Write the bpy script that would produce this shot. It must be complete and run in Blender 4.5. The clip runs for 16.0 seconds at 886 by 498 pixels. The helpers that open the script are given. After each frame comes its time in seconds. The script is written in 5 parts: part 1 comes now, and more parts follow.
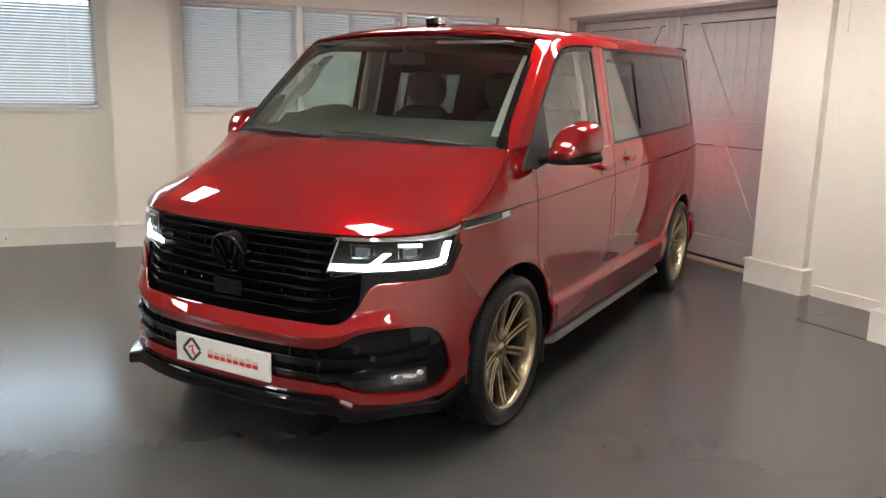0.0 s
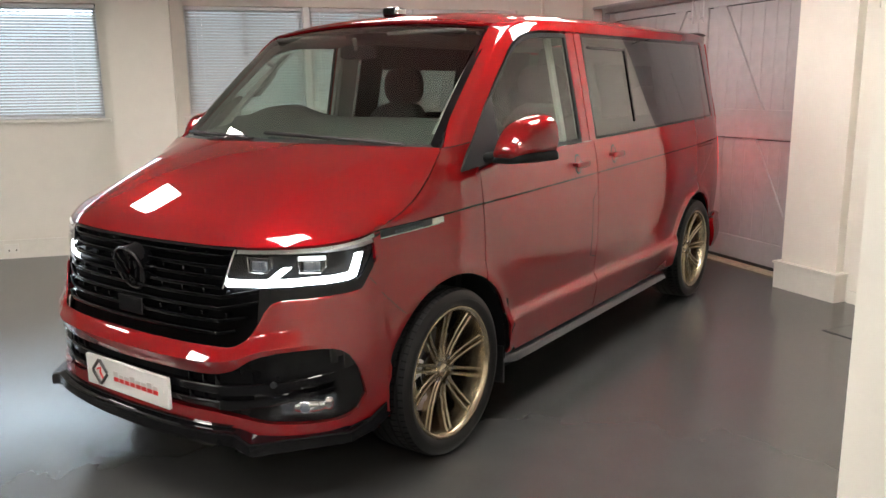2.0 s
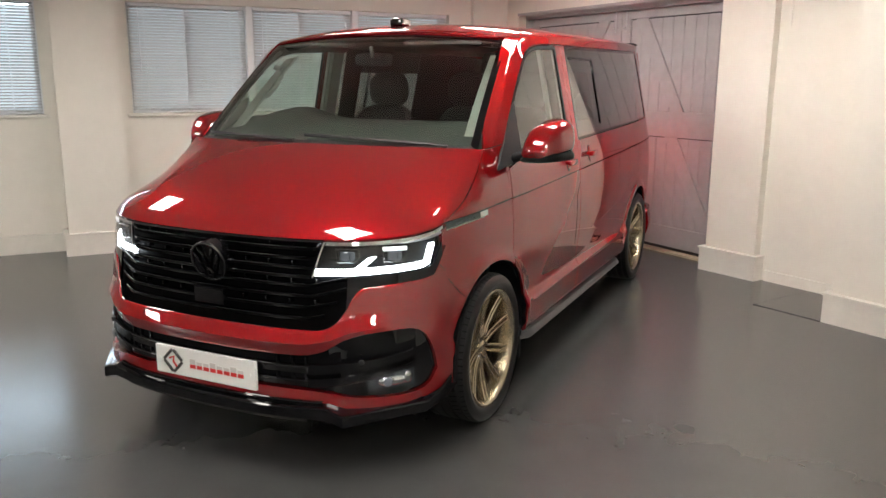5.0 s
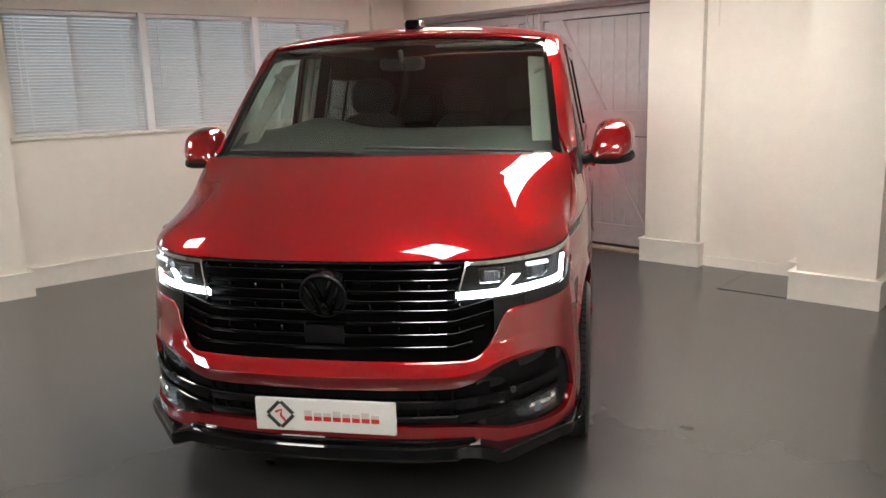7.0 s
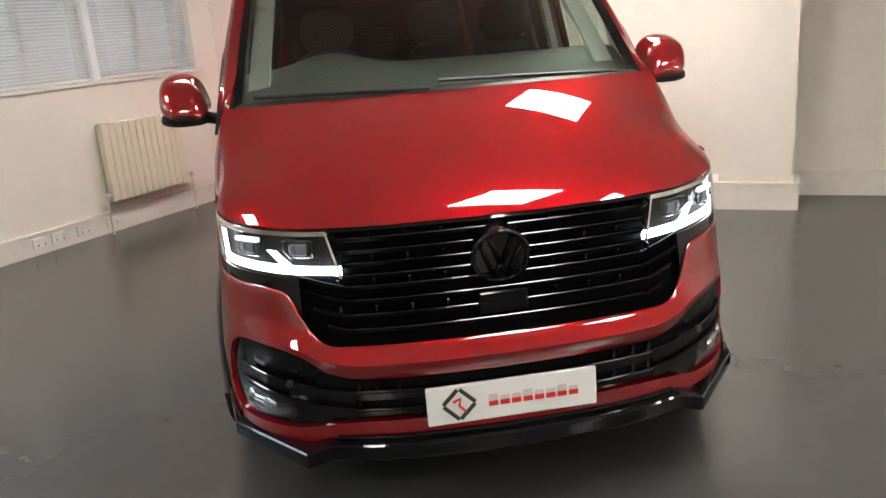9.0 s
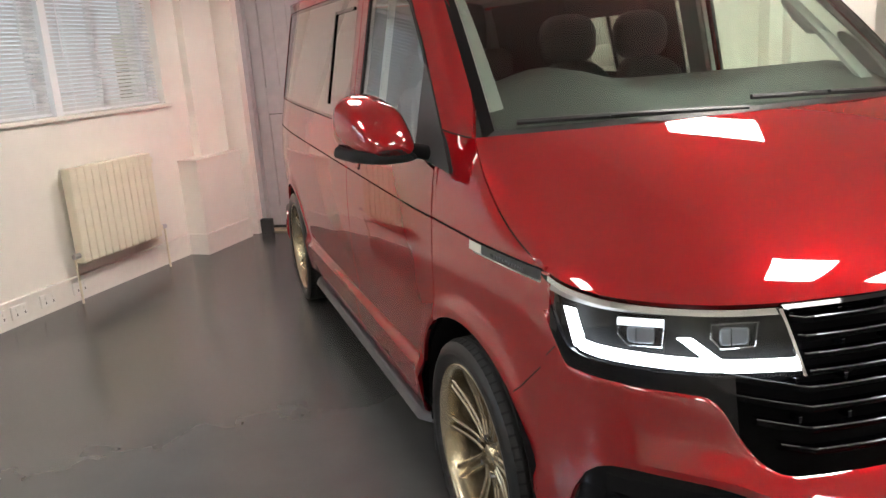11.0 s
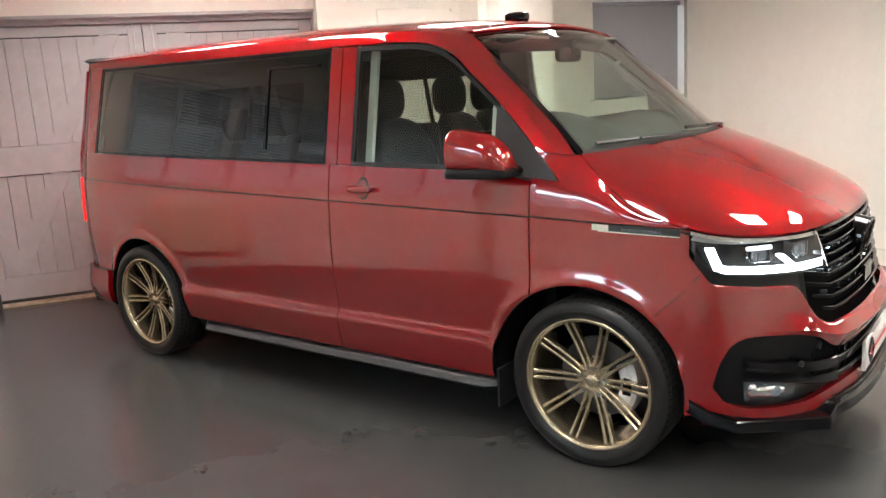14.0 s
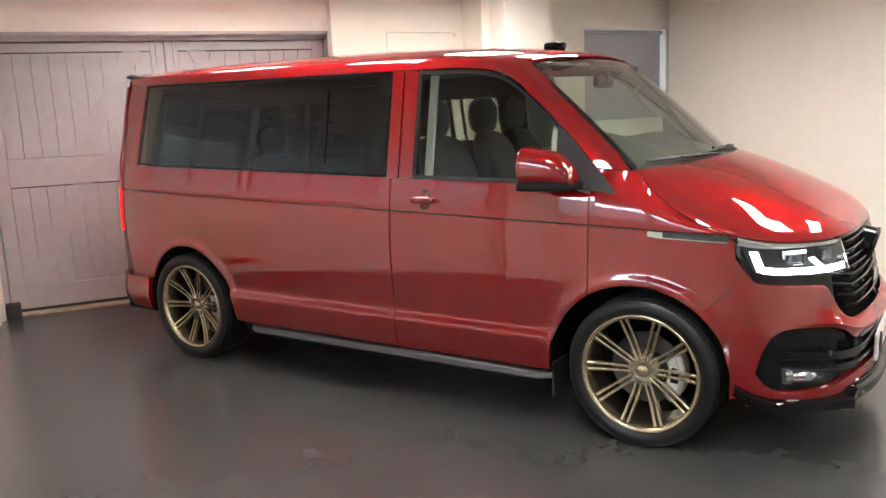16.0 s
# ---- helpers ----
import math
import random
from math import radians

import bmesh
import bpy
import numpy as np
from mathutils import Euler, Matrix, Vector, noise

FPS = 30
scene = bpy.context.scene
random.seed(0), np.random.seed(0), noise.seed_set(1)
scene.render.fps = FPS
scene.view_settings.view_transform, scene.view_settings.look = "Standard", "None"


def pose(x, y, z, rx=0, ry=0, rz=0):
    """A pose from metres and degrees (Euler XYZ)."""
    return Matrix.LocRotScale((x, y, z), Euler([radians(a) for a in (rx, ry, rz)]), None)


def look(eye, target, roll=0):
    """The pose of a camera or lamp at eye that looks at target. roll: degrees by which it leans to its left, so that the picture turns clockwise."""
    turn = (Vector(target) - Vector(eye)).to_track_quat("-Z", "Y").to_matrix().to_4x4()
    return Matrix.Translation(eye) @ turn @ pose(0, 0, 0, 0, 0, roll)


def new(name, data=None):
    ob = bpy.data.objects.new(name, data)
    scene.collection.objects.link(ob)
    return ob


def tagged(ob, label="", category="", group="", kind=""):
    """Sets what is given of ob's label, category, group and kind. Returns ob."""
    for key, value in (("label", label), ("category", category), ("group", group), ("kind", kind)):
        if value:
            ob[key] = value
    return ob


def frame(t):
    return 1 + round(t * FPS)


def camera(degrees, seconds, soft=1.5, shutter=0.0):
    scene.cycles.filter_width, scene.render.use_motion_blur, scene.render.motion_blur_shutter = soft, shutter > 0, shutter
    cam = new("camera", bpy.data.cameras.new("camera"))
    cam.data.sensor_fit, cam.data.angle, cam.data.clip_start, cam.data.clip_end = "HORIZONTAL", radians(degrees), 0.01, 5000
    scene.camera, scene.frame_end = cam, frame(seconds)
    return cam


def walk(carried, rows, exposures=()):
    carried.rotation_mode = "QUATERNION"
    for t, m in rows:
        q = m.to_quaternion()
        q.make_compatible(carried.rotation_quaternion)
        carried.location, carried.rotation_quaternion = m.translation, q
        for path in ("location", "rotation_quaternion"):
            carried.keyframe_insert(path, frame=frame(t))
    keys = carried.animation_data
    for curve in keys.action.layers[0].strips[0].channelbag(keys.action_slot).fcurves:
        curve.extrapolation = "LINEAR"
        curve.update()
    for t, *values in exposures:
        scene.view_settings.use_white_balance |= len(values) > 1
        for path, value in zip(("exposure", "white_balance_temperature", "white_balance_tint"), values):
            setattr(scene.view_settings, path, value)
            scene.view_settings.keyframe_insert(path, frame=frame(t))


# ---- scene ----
cam = camera(58.2, 16.0)
PATH = [
    (0, (4.36, -2.862, 1.519), (2.667, -1.876, 1.116), 1.3),
    (0.5, (4.525, -2.743, 1.499), (2.779, -1.846, 1.114), 2.7),
    (1, (4.598, -2.584, 1.523), (2.818, -1.764, 1.123), 2.6),
    (1.5, (4.468, -2.31, 1.494), (2.682, -1.498, 1.106), 0.7),
    (2, (4.323, -2.163, 1.484), (2.541, -1.347, 1.085), -0.6),
    (2.5, (4.295, -2.162, 1.485), (2.513, -1.35, 1.081), -0.4),
    (3, (4.294, -2.178, 1.48), (2.513, -1.362, 1.077), 0.1),
    (3.5, (4.311, -2.219, 1.482), (2.54, -1.378, 1.083), 0.3),
    (4, (4.391, -2.462, 1.509), (2.64, -1.578, 1.121), 0.1),
    (4.2, (4.409, -2.572, 1.525), (2.681, -1.646, 1.131), -0.1),
    (6.3, (3.695, -3.608, 1.556), (2.29, -2.243, 1.151), -0.7),
    (6.5, (3.571, -3.67, 1.534), (2.198, -2.272, 1.132), -1.5),
    (7, (3.279, -3.796, 1.543), (1.994, -2.317, 1.142), -1.7),
    (7.5, (2.992, -4.02, 1.533), (1.857, -2.427, 1.115), -1.4),
    (8, (2.675, -4.185, 1.535), (1.675, -2.518, 1.066), -3.0),
    (8.5, (2.267, -4.162, 1.53), (1.405, -2.43, 1.023), -4.5),
    (9, (1.864, -4.15, 1.508), (1.131, -2.373, 0.953), -4.6),
    (9.5, (1.49, -4.055, 1.508), (0.984, -2.217, 0.902), -3.4),
    (10, (1.076, -3.830, 1.483), (0.494, -2.006, 0.902), -4.2),
    (10.2, (0.926, -3.774, 1.484), (0.331, -1.947, 0.928), -4.4),
    (12.3, (-0.57, -4.104, 1.467), (-0.27, -2.168, 1.067), -3.7),
    (12.5, (-0.701, -4.185, 1.497), (-0.32, -2.26, 1.11), -3.5),
    (13, (-1.005, -4.215, 1.467), (-0.482, -2.323, 1.084), -3.9),
    (13.5, (-1.342, -4.251, 1.509), (-0.719, -2.39, 1.125), -4.0),
    (14, (-1.675, -4.306, 1.528), (-0.921, -2.495, 1.134), -3.5),
    (14.5, (-1.945, -4.23, 1.534), (-1.1, -2.46, 1.145), -3.2),
    (15, (-2.129, -4.16, 1.552), (-1.261, -2.397, 1.177), -3.6),
    (15.5, (-2.303, -4.27, 1.576), (-1.43, -2.51, 1.2), -3.4),
    (16, (-2.318, -4.413, 1.569), (-1.436, -2.654, 1.212), -2.5),
]
walk(cam, [(t, look(eye, target, roll)) for t, eye, target, roll in PATH],
     exposures=[(0, 0.0), (2.5, 0.08), (4, 0.08), (6.5, -0.10), (8, -0.02), (9.5, 0.2), (12.5, 0.50), (14, 0.58), (16, 0.58)])

# ---- light ----
EXPOSURE = 0.0
scene.view_settings.exposure = EXPOSURE
world = bpy.data.worlds.new("world")
scene.world = world
world.use_nodes = True
wn = world.node_tree.nodes
sky = wn.new("ShaderNodeTexSky")
sky.sky_type, sky.sun_disc = "NISHITA", False
sky.sun_elevation, sky.sun_rotation = radians(35), radians(250)
wn["Background"].inputs[1].default_value = 0.12
world.node_tree.links.new(sky.outputs[0], wn["Background"].inputs[0])


# ---- materials ----
def mat(name, color, rough=0.5, metal=0.0, noise_scale=0, amount=0.0, bump=0.0, bump_scale=80, coat=0.0, spec=0.5, emit=None, power=0.0,
        rough_var=0.0, coat_rough=0.03, big=0.0, big_scale=1.5, coat_ior=1.5):
    """A procedural surface: colour varied by fine and coarse noise, relief, roughness variation."""
    m = bpy.data.materials.new(name)
    m.use_nodes = True
    nt = m.node_tree
    p = nt.nodes["Principled BSDF"]
    p.inputs["Base Color"].default_value = (*color, 1)
    p.inputs["Roughness"].default_value = rough
    p.inputs["Metallic"].default_value = metal
    p.inputs["Specular IOR Level"].default_value = spec
    p.inputs["Coat Weight"].default_value = coat
    p.inputs["Coat Roughness"].default_value = coat_rough
    p.inputs["Coat IOR"].default_value = coat_ior
    if emit:
        p.inputs["Emission Color"].default_value = (*emit, 1)
        p.inputs["Emission Strength"].default_value = power
    co = nt.nodes.new("ShaderNodeTexCoord")

    def noise_node(scale, detail=4):
        n = nt.nodes.new("ShaderNodeTexNoise")
        n.inputs["Scale"].default_value, n.inputs["Detail"].default_value = scale, detail
        nt.links.new(co.outputs["Object"], n.inputs["Vector"])
        return n

    color_out = None
    for scale, amt in ((noise_scale, amount), (big_scale, big)):
        if not amt:
            continue
        n = noise_node(scale)
        ramp = nt.nodes.new("ShaderNodeMapRange")
        ramp.inputs[1].default_value, ramp.inputs[2].default_value = 0.3, 0.7
        ramp.inputs[3].default_value, ramp.inputs[4].default_value = 1 - amt, 1 + amt
        nt.links.new(n.outputs["Fac"], ramp.inputs[0])
        mix = nt.nodes.new("ShaderNodeMix")
        mix.data_type, mix.blend_type = "RGBA", "MULTIPLY"
        mix.inputs[0].default_value = 1
        mix.inputs[6].default_value = (*color, 1)
        if color_out:
            nt.links.new(color_out, mix.inputs[6])
        nt.links.new(ramp.outputs[0], mix.inputs[7])
        color_out = mix.outputs[2]
    if color_out:
        nt.links.new(color_out, p.inputs["Base Color"])
    if rough_var:
        n = noise_node(big_scale * 3)
        ramp = nt.nodes.new("ShaderNodeMapRange")
        ramp.inputs[1].default_value, ramp.inputs[2].default_value = 0.3, 0.7
        ramp.inputs[3].default_value, ramp.inputs[4].default_value = rough - rough_var, rough + rough_var
        nt.links.new(n.outputs["Fac"], ramp.inputs[0])
        nt.links.new(ramp.outputs[0], p.inputs["Roughness"])
    if bump:
        n = noise_node(bump_scale, 6)
        b = nt.nodes.new("ShaderNodeBump")
        b.inputs["Strength"].default_value, b.inputs["Distance"].default_value = bump, 0.004
        nt.links.new(n.outputs["Fac"], b.inputs["Height"])
        nt.links.new(b.outputs[0], p.inputs["Normal"])
    return m


def glass(name, tint, gloss=1.0, base=0.05):
    """A thin pane: tinted see-through with mirror gloss by Fresnel."""
    m = bpy.data.materials.new(name)
    m.use_nodes = True
    nt = m.node_tree
    nt.nodes.remove(nt.nodes["Principled BSDF"])
    t, g, mx, lw, pw, f = (nt.nodes.new(k) for k in ("ShaderNodeBsdfTransparent", "ShaderNodeBsdfGlossy", "ShaderNodeMixShader", "ShaderNodeLayerWeight", "ShaderNodeMath", "ShaderNodeMapRange"))
    t.inputs[0].default_value = (*tint, 1)
    g.inputs["Color"].default_value = (gloss, gloss, gloss, 1)
    g.inputs["Roughness"].default_value = 0.01
    lw.inputs[0].default_value = 0.5
    pw.operation = "POWER"
    pw.inputs[1].default_value = 3.6
    f.inputs[3].default_value, f.inputs[4].default_value = base, 1.0
    nt.links.new(lw.outputs["Facing"], pw.inputs[0])
    nt.links.new(pw.outputs[0], f.inputs[0])
    nt.links.new(f.outputs[0], mx.inputs[0])
    nt.links.new(t.outputs[0], mx.inputs[1])
    nt.links.new(g.outputs[0], mx.inputs[2])
    nt.links.new(mx.outputs[0], nt.nodes["Material Output"].inputs[0])
    return m


WALL = mat("wall_paint", (0.80, 0.765, 0.70), 0.75, bump=0.12, bump_scale=45, noise_scale=9, amount=0.015, big=0.03, big_scale=0.7)
TRIMW = mat("trim_paint", (0.80, 0.77, 0.71), 0.4, noise_scale=14, amount=0.03, bump=0.05, bump_scale=30)
CEIL = mat("ceiling_paint", (0.80, 0.78, 0.74), 0.85, bump=0.1, bump_scale=120, noise_scale=6, amount=0.02)
FLOOR = mat("floor_vinyl", (0.064, 0.064, 0.0635), 0.22, spec=0.90, noise_scale=5, amount=0.05, rough_var=0.012, big=0.06, big_scale=0.9)
DOORG = mat("door_grey_paint", (0.40, 0.38, 0.39), 0.5, noise_scale=12, amount=0.05, bump=0.12, bump_scale=24, big=0.04)
SILLW = mat("sill_wood", (0.45, 0.38, 0.27), 0.6, noise_scale=22, amount=0.2)
STEEL = mat("zinc_steel", (0.55, 0.55, 0.56), 0.35, 1.0)
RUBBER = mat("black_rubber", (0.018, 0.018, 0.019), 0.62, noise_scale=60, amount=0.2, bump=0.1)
SLAT = mat("blind_slat", (0.60, 0.60, 0.59), 0.4)
nt = SLAT.node_tree
tl, mxs = nt.nodes.new("ShaderNodeBsdfTranslucent"), nt.nodes.new("ShaderNodeMixShader")
tl.inputs[0].default_value = (0.75, 0.78, 0.84, 1)
mxs.inputs[0].default_value = 0.10
nt.links.new(nt.nodes["Principled BSDF"].outputs[0], mxs.inputs[1])
nt.links.new(tl.outputs[0], mxs.inputs[2])
nt.links.new(mxs.outputs[0], nt.nodes["Material Output"].inputs[0])
DAY = mat("daylight_backdrop", (0.5, 0.5, 0.5), 0.9, emit=(0.72, 0.84, 1.0), power=18.0)
DAYA = mat("daylight_backdrop_low", (0.5, 0.5, 0.5), 0.9, emit=(0.78, 0.86, 1.0), power=1.25)
DAYB = mat("daylight_backdrop_dim", (0.5, 0.5, 0.5), 0.9, emit=(0.80, 0.87, 1.0), power=0.55)
ROLLER = mat("roller_blind_fabric", (0.36, 0.36, 0.39), 0.8, noise_scale=300, amount=0.05)
UPVC = mat("white_window_frame", (0.78, 0.79, 0.80), 0.35)
RADI = mat("radiator_enamel", (0.78, 0.72, 0.57), 0.4, noise_scale=12, amount=0.03)
SOCKET = mat("socket_plastic", (0.82, 0.80, 0.75), 0.35)
LED = mat("led_diffuser", (0.9, 0.9, 0.9), 0.5, emit=(1.0, 0.95, 0.88), power=31.0)
PAINT = mat("red_metallic_paint", (0.262, 0.0013, 0.0045), 0.42, 0.5, coat=1.0, coat_rough=0.0, coat_ior=2.0, spec=0.0)
# deep red flakes keep their colour at low angles too
PAINT.node_tree.nodes["Principled BSDF"].inputs["Specular Tint"].default_value = (0.45, 0.01, 0.015, 1)
LAMPIN = mat("lamp_interior_dark", (0.15, 0.17, 0.20), 0.25, 0.8)
LAMPLIT = mat("lamp_bright_edge", (0.9, 0.92, 0.95), 0.2, emit=(0.90, 0.96, 1.0), power=1.3)
GLOSSB = mat("gloss_black", (0.004, 0.004, 0.005), 0.04, spec=0.38)
GLOSSBAR = mat("polished_black_bar", (0.0012, 0.0013, 0.0018), 0.05, spec=0.16)
# brighter metal that puts highlights on the gloss black grille
BAREDGE = mat("bar_highlight_metal", (0.08, 0.083, 0.09), 0.16, 1.0)
GRILLEB = mat("grille_deep_black", (0.0012, 0.0012, 0.0016), 0.6, spec=0.06, noise_scale=40, amount=0.2)
SATINB = mat("satin_black_plastic", (0.022, 0.022, 0.024), 0.45, noise_scale=400, amount=0.1)
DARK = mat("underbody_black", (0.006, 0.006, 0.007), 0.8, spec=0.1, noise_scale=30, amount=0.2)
GREYP = mat("grey_plastic", (0.028, 0.029, 0.031), 0.5, spec=0.35, noise_scale=300, amount=0.08)
BRONZE = mat("bronze_alloy", (0.48, 0.41, 0.29), 0.27, 0.92, noise_scale=300, amount=0.05, coat=0.3)
TYRE = mat("tyre_sidewall", (0.006, 0.006, 0.0065), 0.36, spec=0.45, noise_scale=50, amount=0.2, bump=0.06, bump_scale=60)
TREAD = mat("tyre_tread", (0.013, 0.013, 0.0135), 0.75, spec=0.3, noise_scale=60, amount=0.25, bump=0.2, bump_scale=120)
DISC = mat("brake_steel", (0.12, 0.12, 0.123), 0.42, 1.0, noise_scale=40, amount=0.1)
CHROME = mat("chrome", (0.8, 0.8, 0.82), 0.08, 1.0)
SILVER = mat("grey_coated_bar", (0.07, 0.07, 0.074), 0.36, 0.3, noise_scale=60, amount=0.05)
PLATEW = mat("plate_white", (0.86, 0.86, 0.85), 0.35)
PLATER = mat("plate_red", (0.70, 0.03, 0.03), 0.4)
PLATEG = mat("plate_faded_grey", (0.66, 0.63, 0.61), 0.4)
PLATEB = mat("plate_black", (0.02, 0.02, 0.02), 0.4)
DRL = mat("led_strip", (1, 1, 1), 0.3, emit=(0.86, 0.95, 1.0), power=16.0)
PROJ = mat("projector_lens", (0.14, 0.15, 0.17), 0.12, 0.7, emit=(0.80, 0.90, 1.0), power=0.06)
TAIL = mat("tail_lamp_red", (0.4, 0.01, 0.01), 0.2, emit=(1.0, 0.012, 0.01), power=1.6)
TAILR = mat("tail_lamp_rear_red", (0.6, 0.02, 0.02), 0.2, emit=(1.0, 0.02, 0.02), power=10.0)
CALIPER = mat("cast_aluminium", (0.78, 0.78, 0.79), 0.42, 0.6, noise_scale=60, amount=0.08)
AMBER = mat("side_lamp_lens", (0.55, 0.52, 0.47), 0.12)
FABRIC = mat("seat_leather_black", (0.010, 0.0098, 0.0098), 0.6, spec=0.25, noise_scale=60, amount=0.15, bump=0.1, bump_scale=120)
TRIMG = mat("interior_trim_grey", (0.40, 0.41, 0.385), 0.7, noise_scale=120, amount=0.05)
DASH = mat("dashboard_plastic", (0.060, 0.065, 0.060), 0.6, noise_scale=160, amount=0.12)
HEADLIN = mat("headliner_fabric", (0.12, 0.12, 0.115), 0.9, noise_scale=200, amount=0.06)
LINING = mat("black_lining_board", (0.008, 0.008, 0.009), 0.7, spec=0.2, noise_scale=80, amount=0.15)
GLASSC = glass("clear_glass", (0.74, 0.84, 0.77), 1.0, 0.05)
GLASST = glass("privacy_glass", (0.27, 0.29, 0.26), 1.0, 0.05)
GLASSL = glass("lamp_lens", (0.93, 0.94, 0.95))
GLASSW = glass("window_glass", (0.92, 0.95, 0.94))
MIRROR = mat("mirror_silver", (0.85, 0.86, 0.86), 0.02, 1.0)


# ---- mesh helpers ----
def mesh_of(name, bm, material, smooth=False):
    me = bpy.data.meshes.new(name)
    bm.normal_update()
    bm.to_mesh(me)
    bm.free()
    me.materials.append(material)
    if smooth:
        me.polygons.foreach_set("use_smooth", [True] * len(me.polygons))
    return me


def part(name, bm, material, parent=None, label="", smooth=False):
    ob = new(name, mesh_of(name, bm, material, smooth))
    if parent:
        ob.parent = parent
    if label:
        tagged(ob, label)
    return ob


def box(bm, x0, x1, y0, y1, z0, z1, bevel=0.0):
    r = bmesh.ops.create_cube(bm, size=1)
    vs = r["verts"]
    for v in vs:
        v.co = Vector(((x0 + x1) / 2 + v.co.x * (x1 - x0), (y0 + y1) / 2 + v.co.y * (y1 - y0), (z0 + z1) / 2 + v.co.z * (z1 - z0)))
    if bevel:
        es = list({e for v in vs for e in v.link_edges})
        bmesh.ops.bevel(bm, geom=es, offset=bevel, segments=2, affect="EDGES", profile=0.5)
    return bm


def boxes(*rows, bevel=0.0):
    bm = bmesh.new()
    for r in rows:
        box(bm, *r, bevel=bevel)
    return bm


def cyl(bm, p0, p1, r, n=16, r2=None):
    p0, p1 = Vector(p0), Vector(p1)
    d = p1 - p0
    m = Matrix.Translation((p0 + p1) / 2) @ d.to_track_quat("Z", "Y").to_matrix().to_4x4()
    bmesh.ops.create_cone(bm, cap_ends=True, segments=n, radius1=r, radius2=r if r2 is None else r2, depth=d.length, matrix=m)
    return bm


def tube(points, r, n=8, flat=1.0):
    """A swept tube along points; flat squeezes it vertically."""
    bm = bmesh.new()
    pts = [Vector(p) for p in points]
    rings = []
    for i, p in enumerate(pts):
        d = (pts[min(i + 1, len(pts) - 1)] - pts[max(i - 1, 0)]).normalized()
        side = d.cross(Vector((0, 0, 1)))
        side = side.normalized() if side.length > 1e-4 else Vector((1, 0, 0))
        up = side.cross(d)
        rings.append([bm.verts.new(p + side * (r * math.cos(a)) + up * (r * flat * math.sin(a))) for a in (2 * math.pi * k / n for k in range(n))])
    for a, b in zip(rings, rings[1:]):
        for k in range(n):
            bm.faces.new((a[k], a[(k + 1) % n], b[(k + 1) % n], b[k]))
    bm.faces.new(rings[0][::-1])
    bm.faces.new(rings[-1])
    return bm


def curve(xs, ys):
    """A smooth interpolation through knots."""
    xs, ys = list(xs), list(ys)
    n = len(xs)
    sl = [(ys[i + 1] - ys[i]) / (xs[i + 1] - xs[i]) for i in range(n - 1)]
    tg = [sl[0]] + [0 if sl[i - 1] * sl[i] < 0 else 2 * sl[i - 1] * sl[i] / (sl[i - 1] + sl[i] + 1e-12 * (1 if sl[i] >= 0 else -1)) for i in range(1, n - 1)] + [sl[-1]]

    def f(x):
        if x <= xs[0]:
            return ys[0] + tg[0] * (x - xs[0])
        if x >= xs[-1]:
            return ys[-1] + tg[-1] * (x - xs[-1])
        i = max(k for k in range(n - 1) if xs[k] <= x)
        h = xs[i + 1] - xs[i]
        t = (x - xs[i]) / h
        return ((2 * t**3 - 3 * t**2 + 1) * ys[i] + (t**3 - 2 * t**2 + t) * h * tg[i] + (-2 * t**3 + 3 * t**2) * ys[i + 1] + (t**3 - t**2) * h * tg[i + 1])
    return f


def sheet(P, us, vs, out, thick=0.012):
    """A curved panel P(u, v) over the knots us x vs, with an edge turned inwards by thick. out: a rough outward direction."""
    bm = bmesh.new()
    g = [[bm.verts.new(P(u, v)) for v in vs] for u in us]
    nu, nv = len(us), len(vs)
    for i in range(nu - 1):
        for j in range(nv - 1):
            q = [g[i][j], g[i + 1][j], g[i + 1][j + 1], g[i][j + 1]]
            try:
                bm.faces.new(q)
            except ValueError:
                pass
    bm.normal_update()
    total = sum((f.normal * f.calc_area() for f in bm.faces), Vector())
    if total.dot(Vector(out)) < 0:
        bmesh.ops.reverse_faces(bm, faces=bm.faces[:])
        bm.normal_update()
    if thick:
        loop = [g[i][0] for i in range(nu)] + [g[-1][j] for j in range(1, nv)] + [g[i][-1] for i in range(nu - 2, -1, -1)] + [g[0][j] for j in range(nv - 2, 0, -1)]
        inner = [bm.verts.new(v.co - v.normal * thick) for v in loop]
        for e in bm.edges:
            if e.is_boundary:
                e.smooth = False
        for k in range(len(loop)):
            a, b = loop[k], loop[(k + 1) % len(loop)]
            try:
                bm.faces.new((a, inner[k], inner[(k + 1) % len(loop)], b))
            except ValueError:
                pass
    return bm


def span(a, b, n):
    return [a + (b - a) * i / n for i in range(n + 1)]


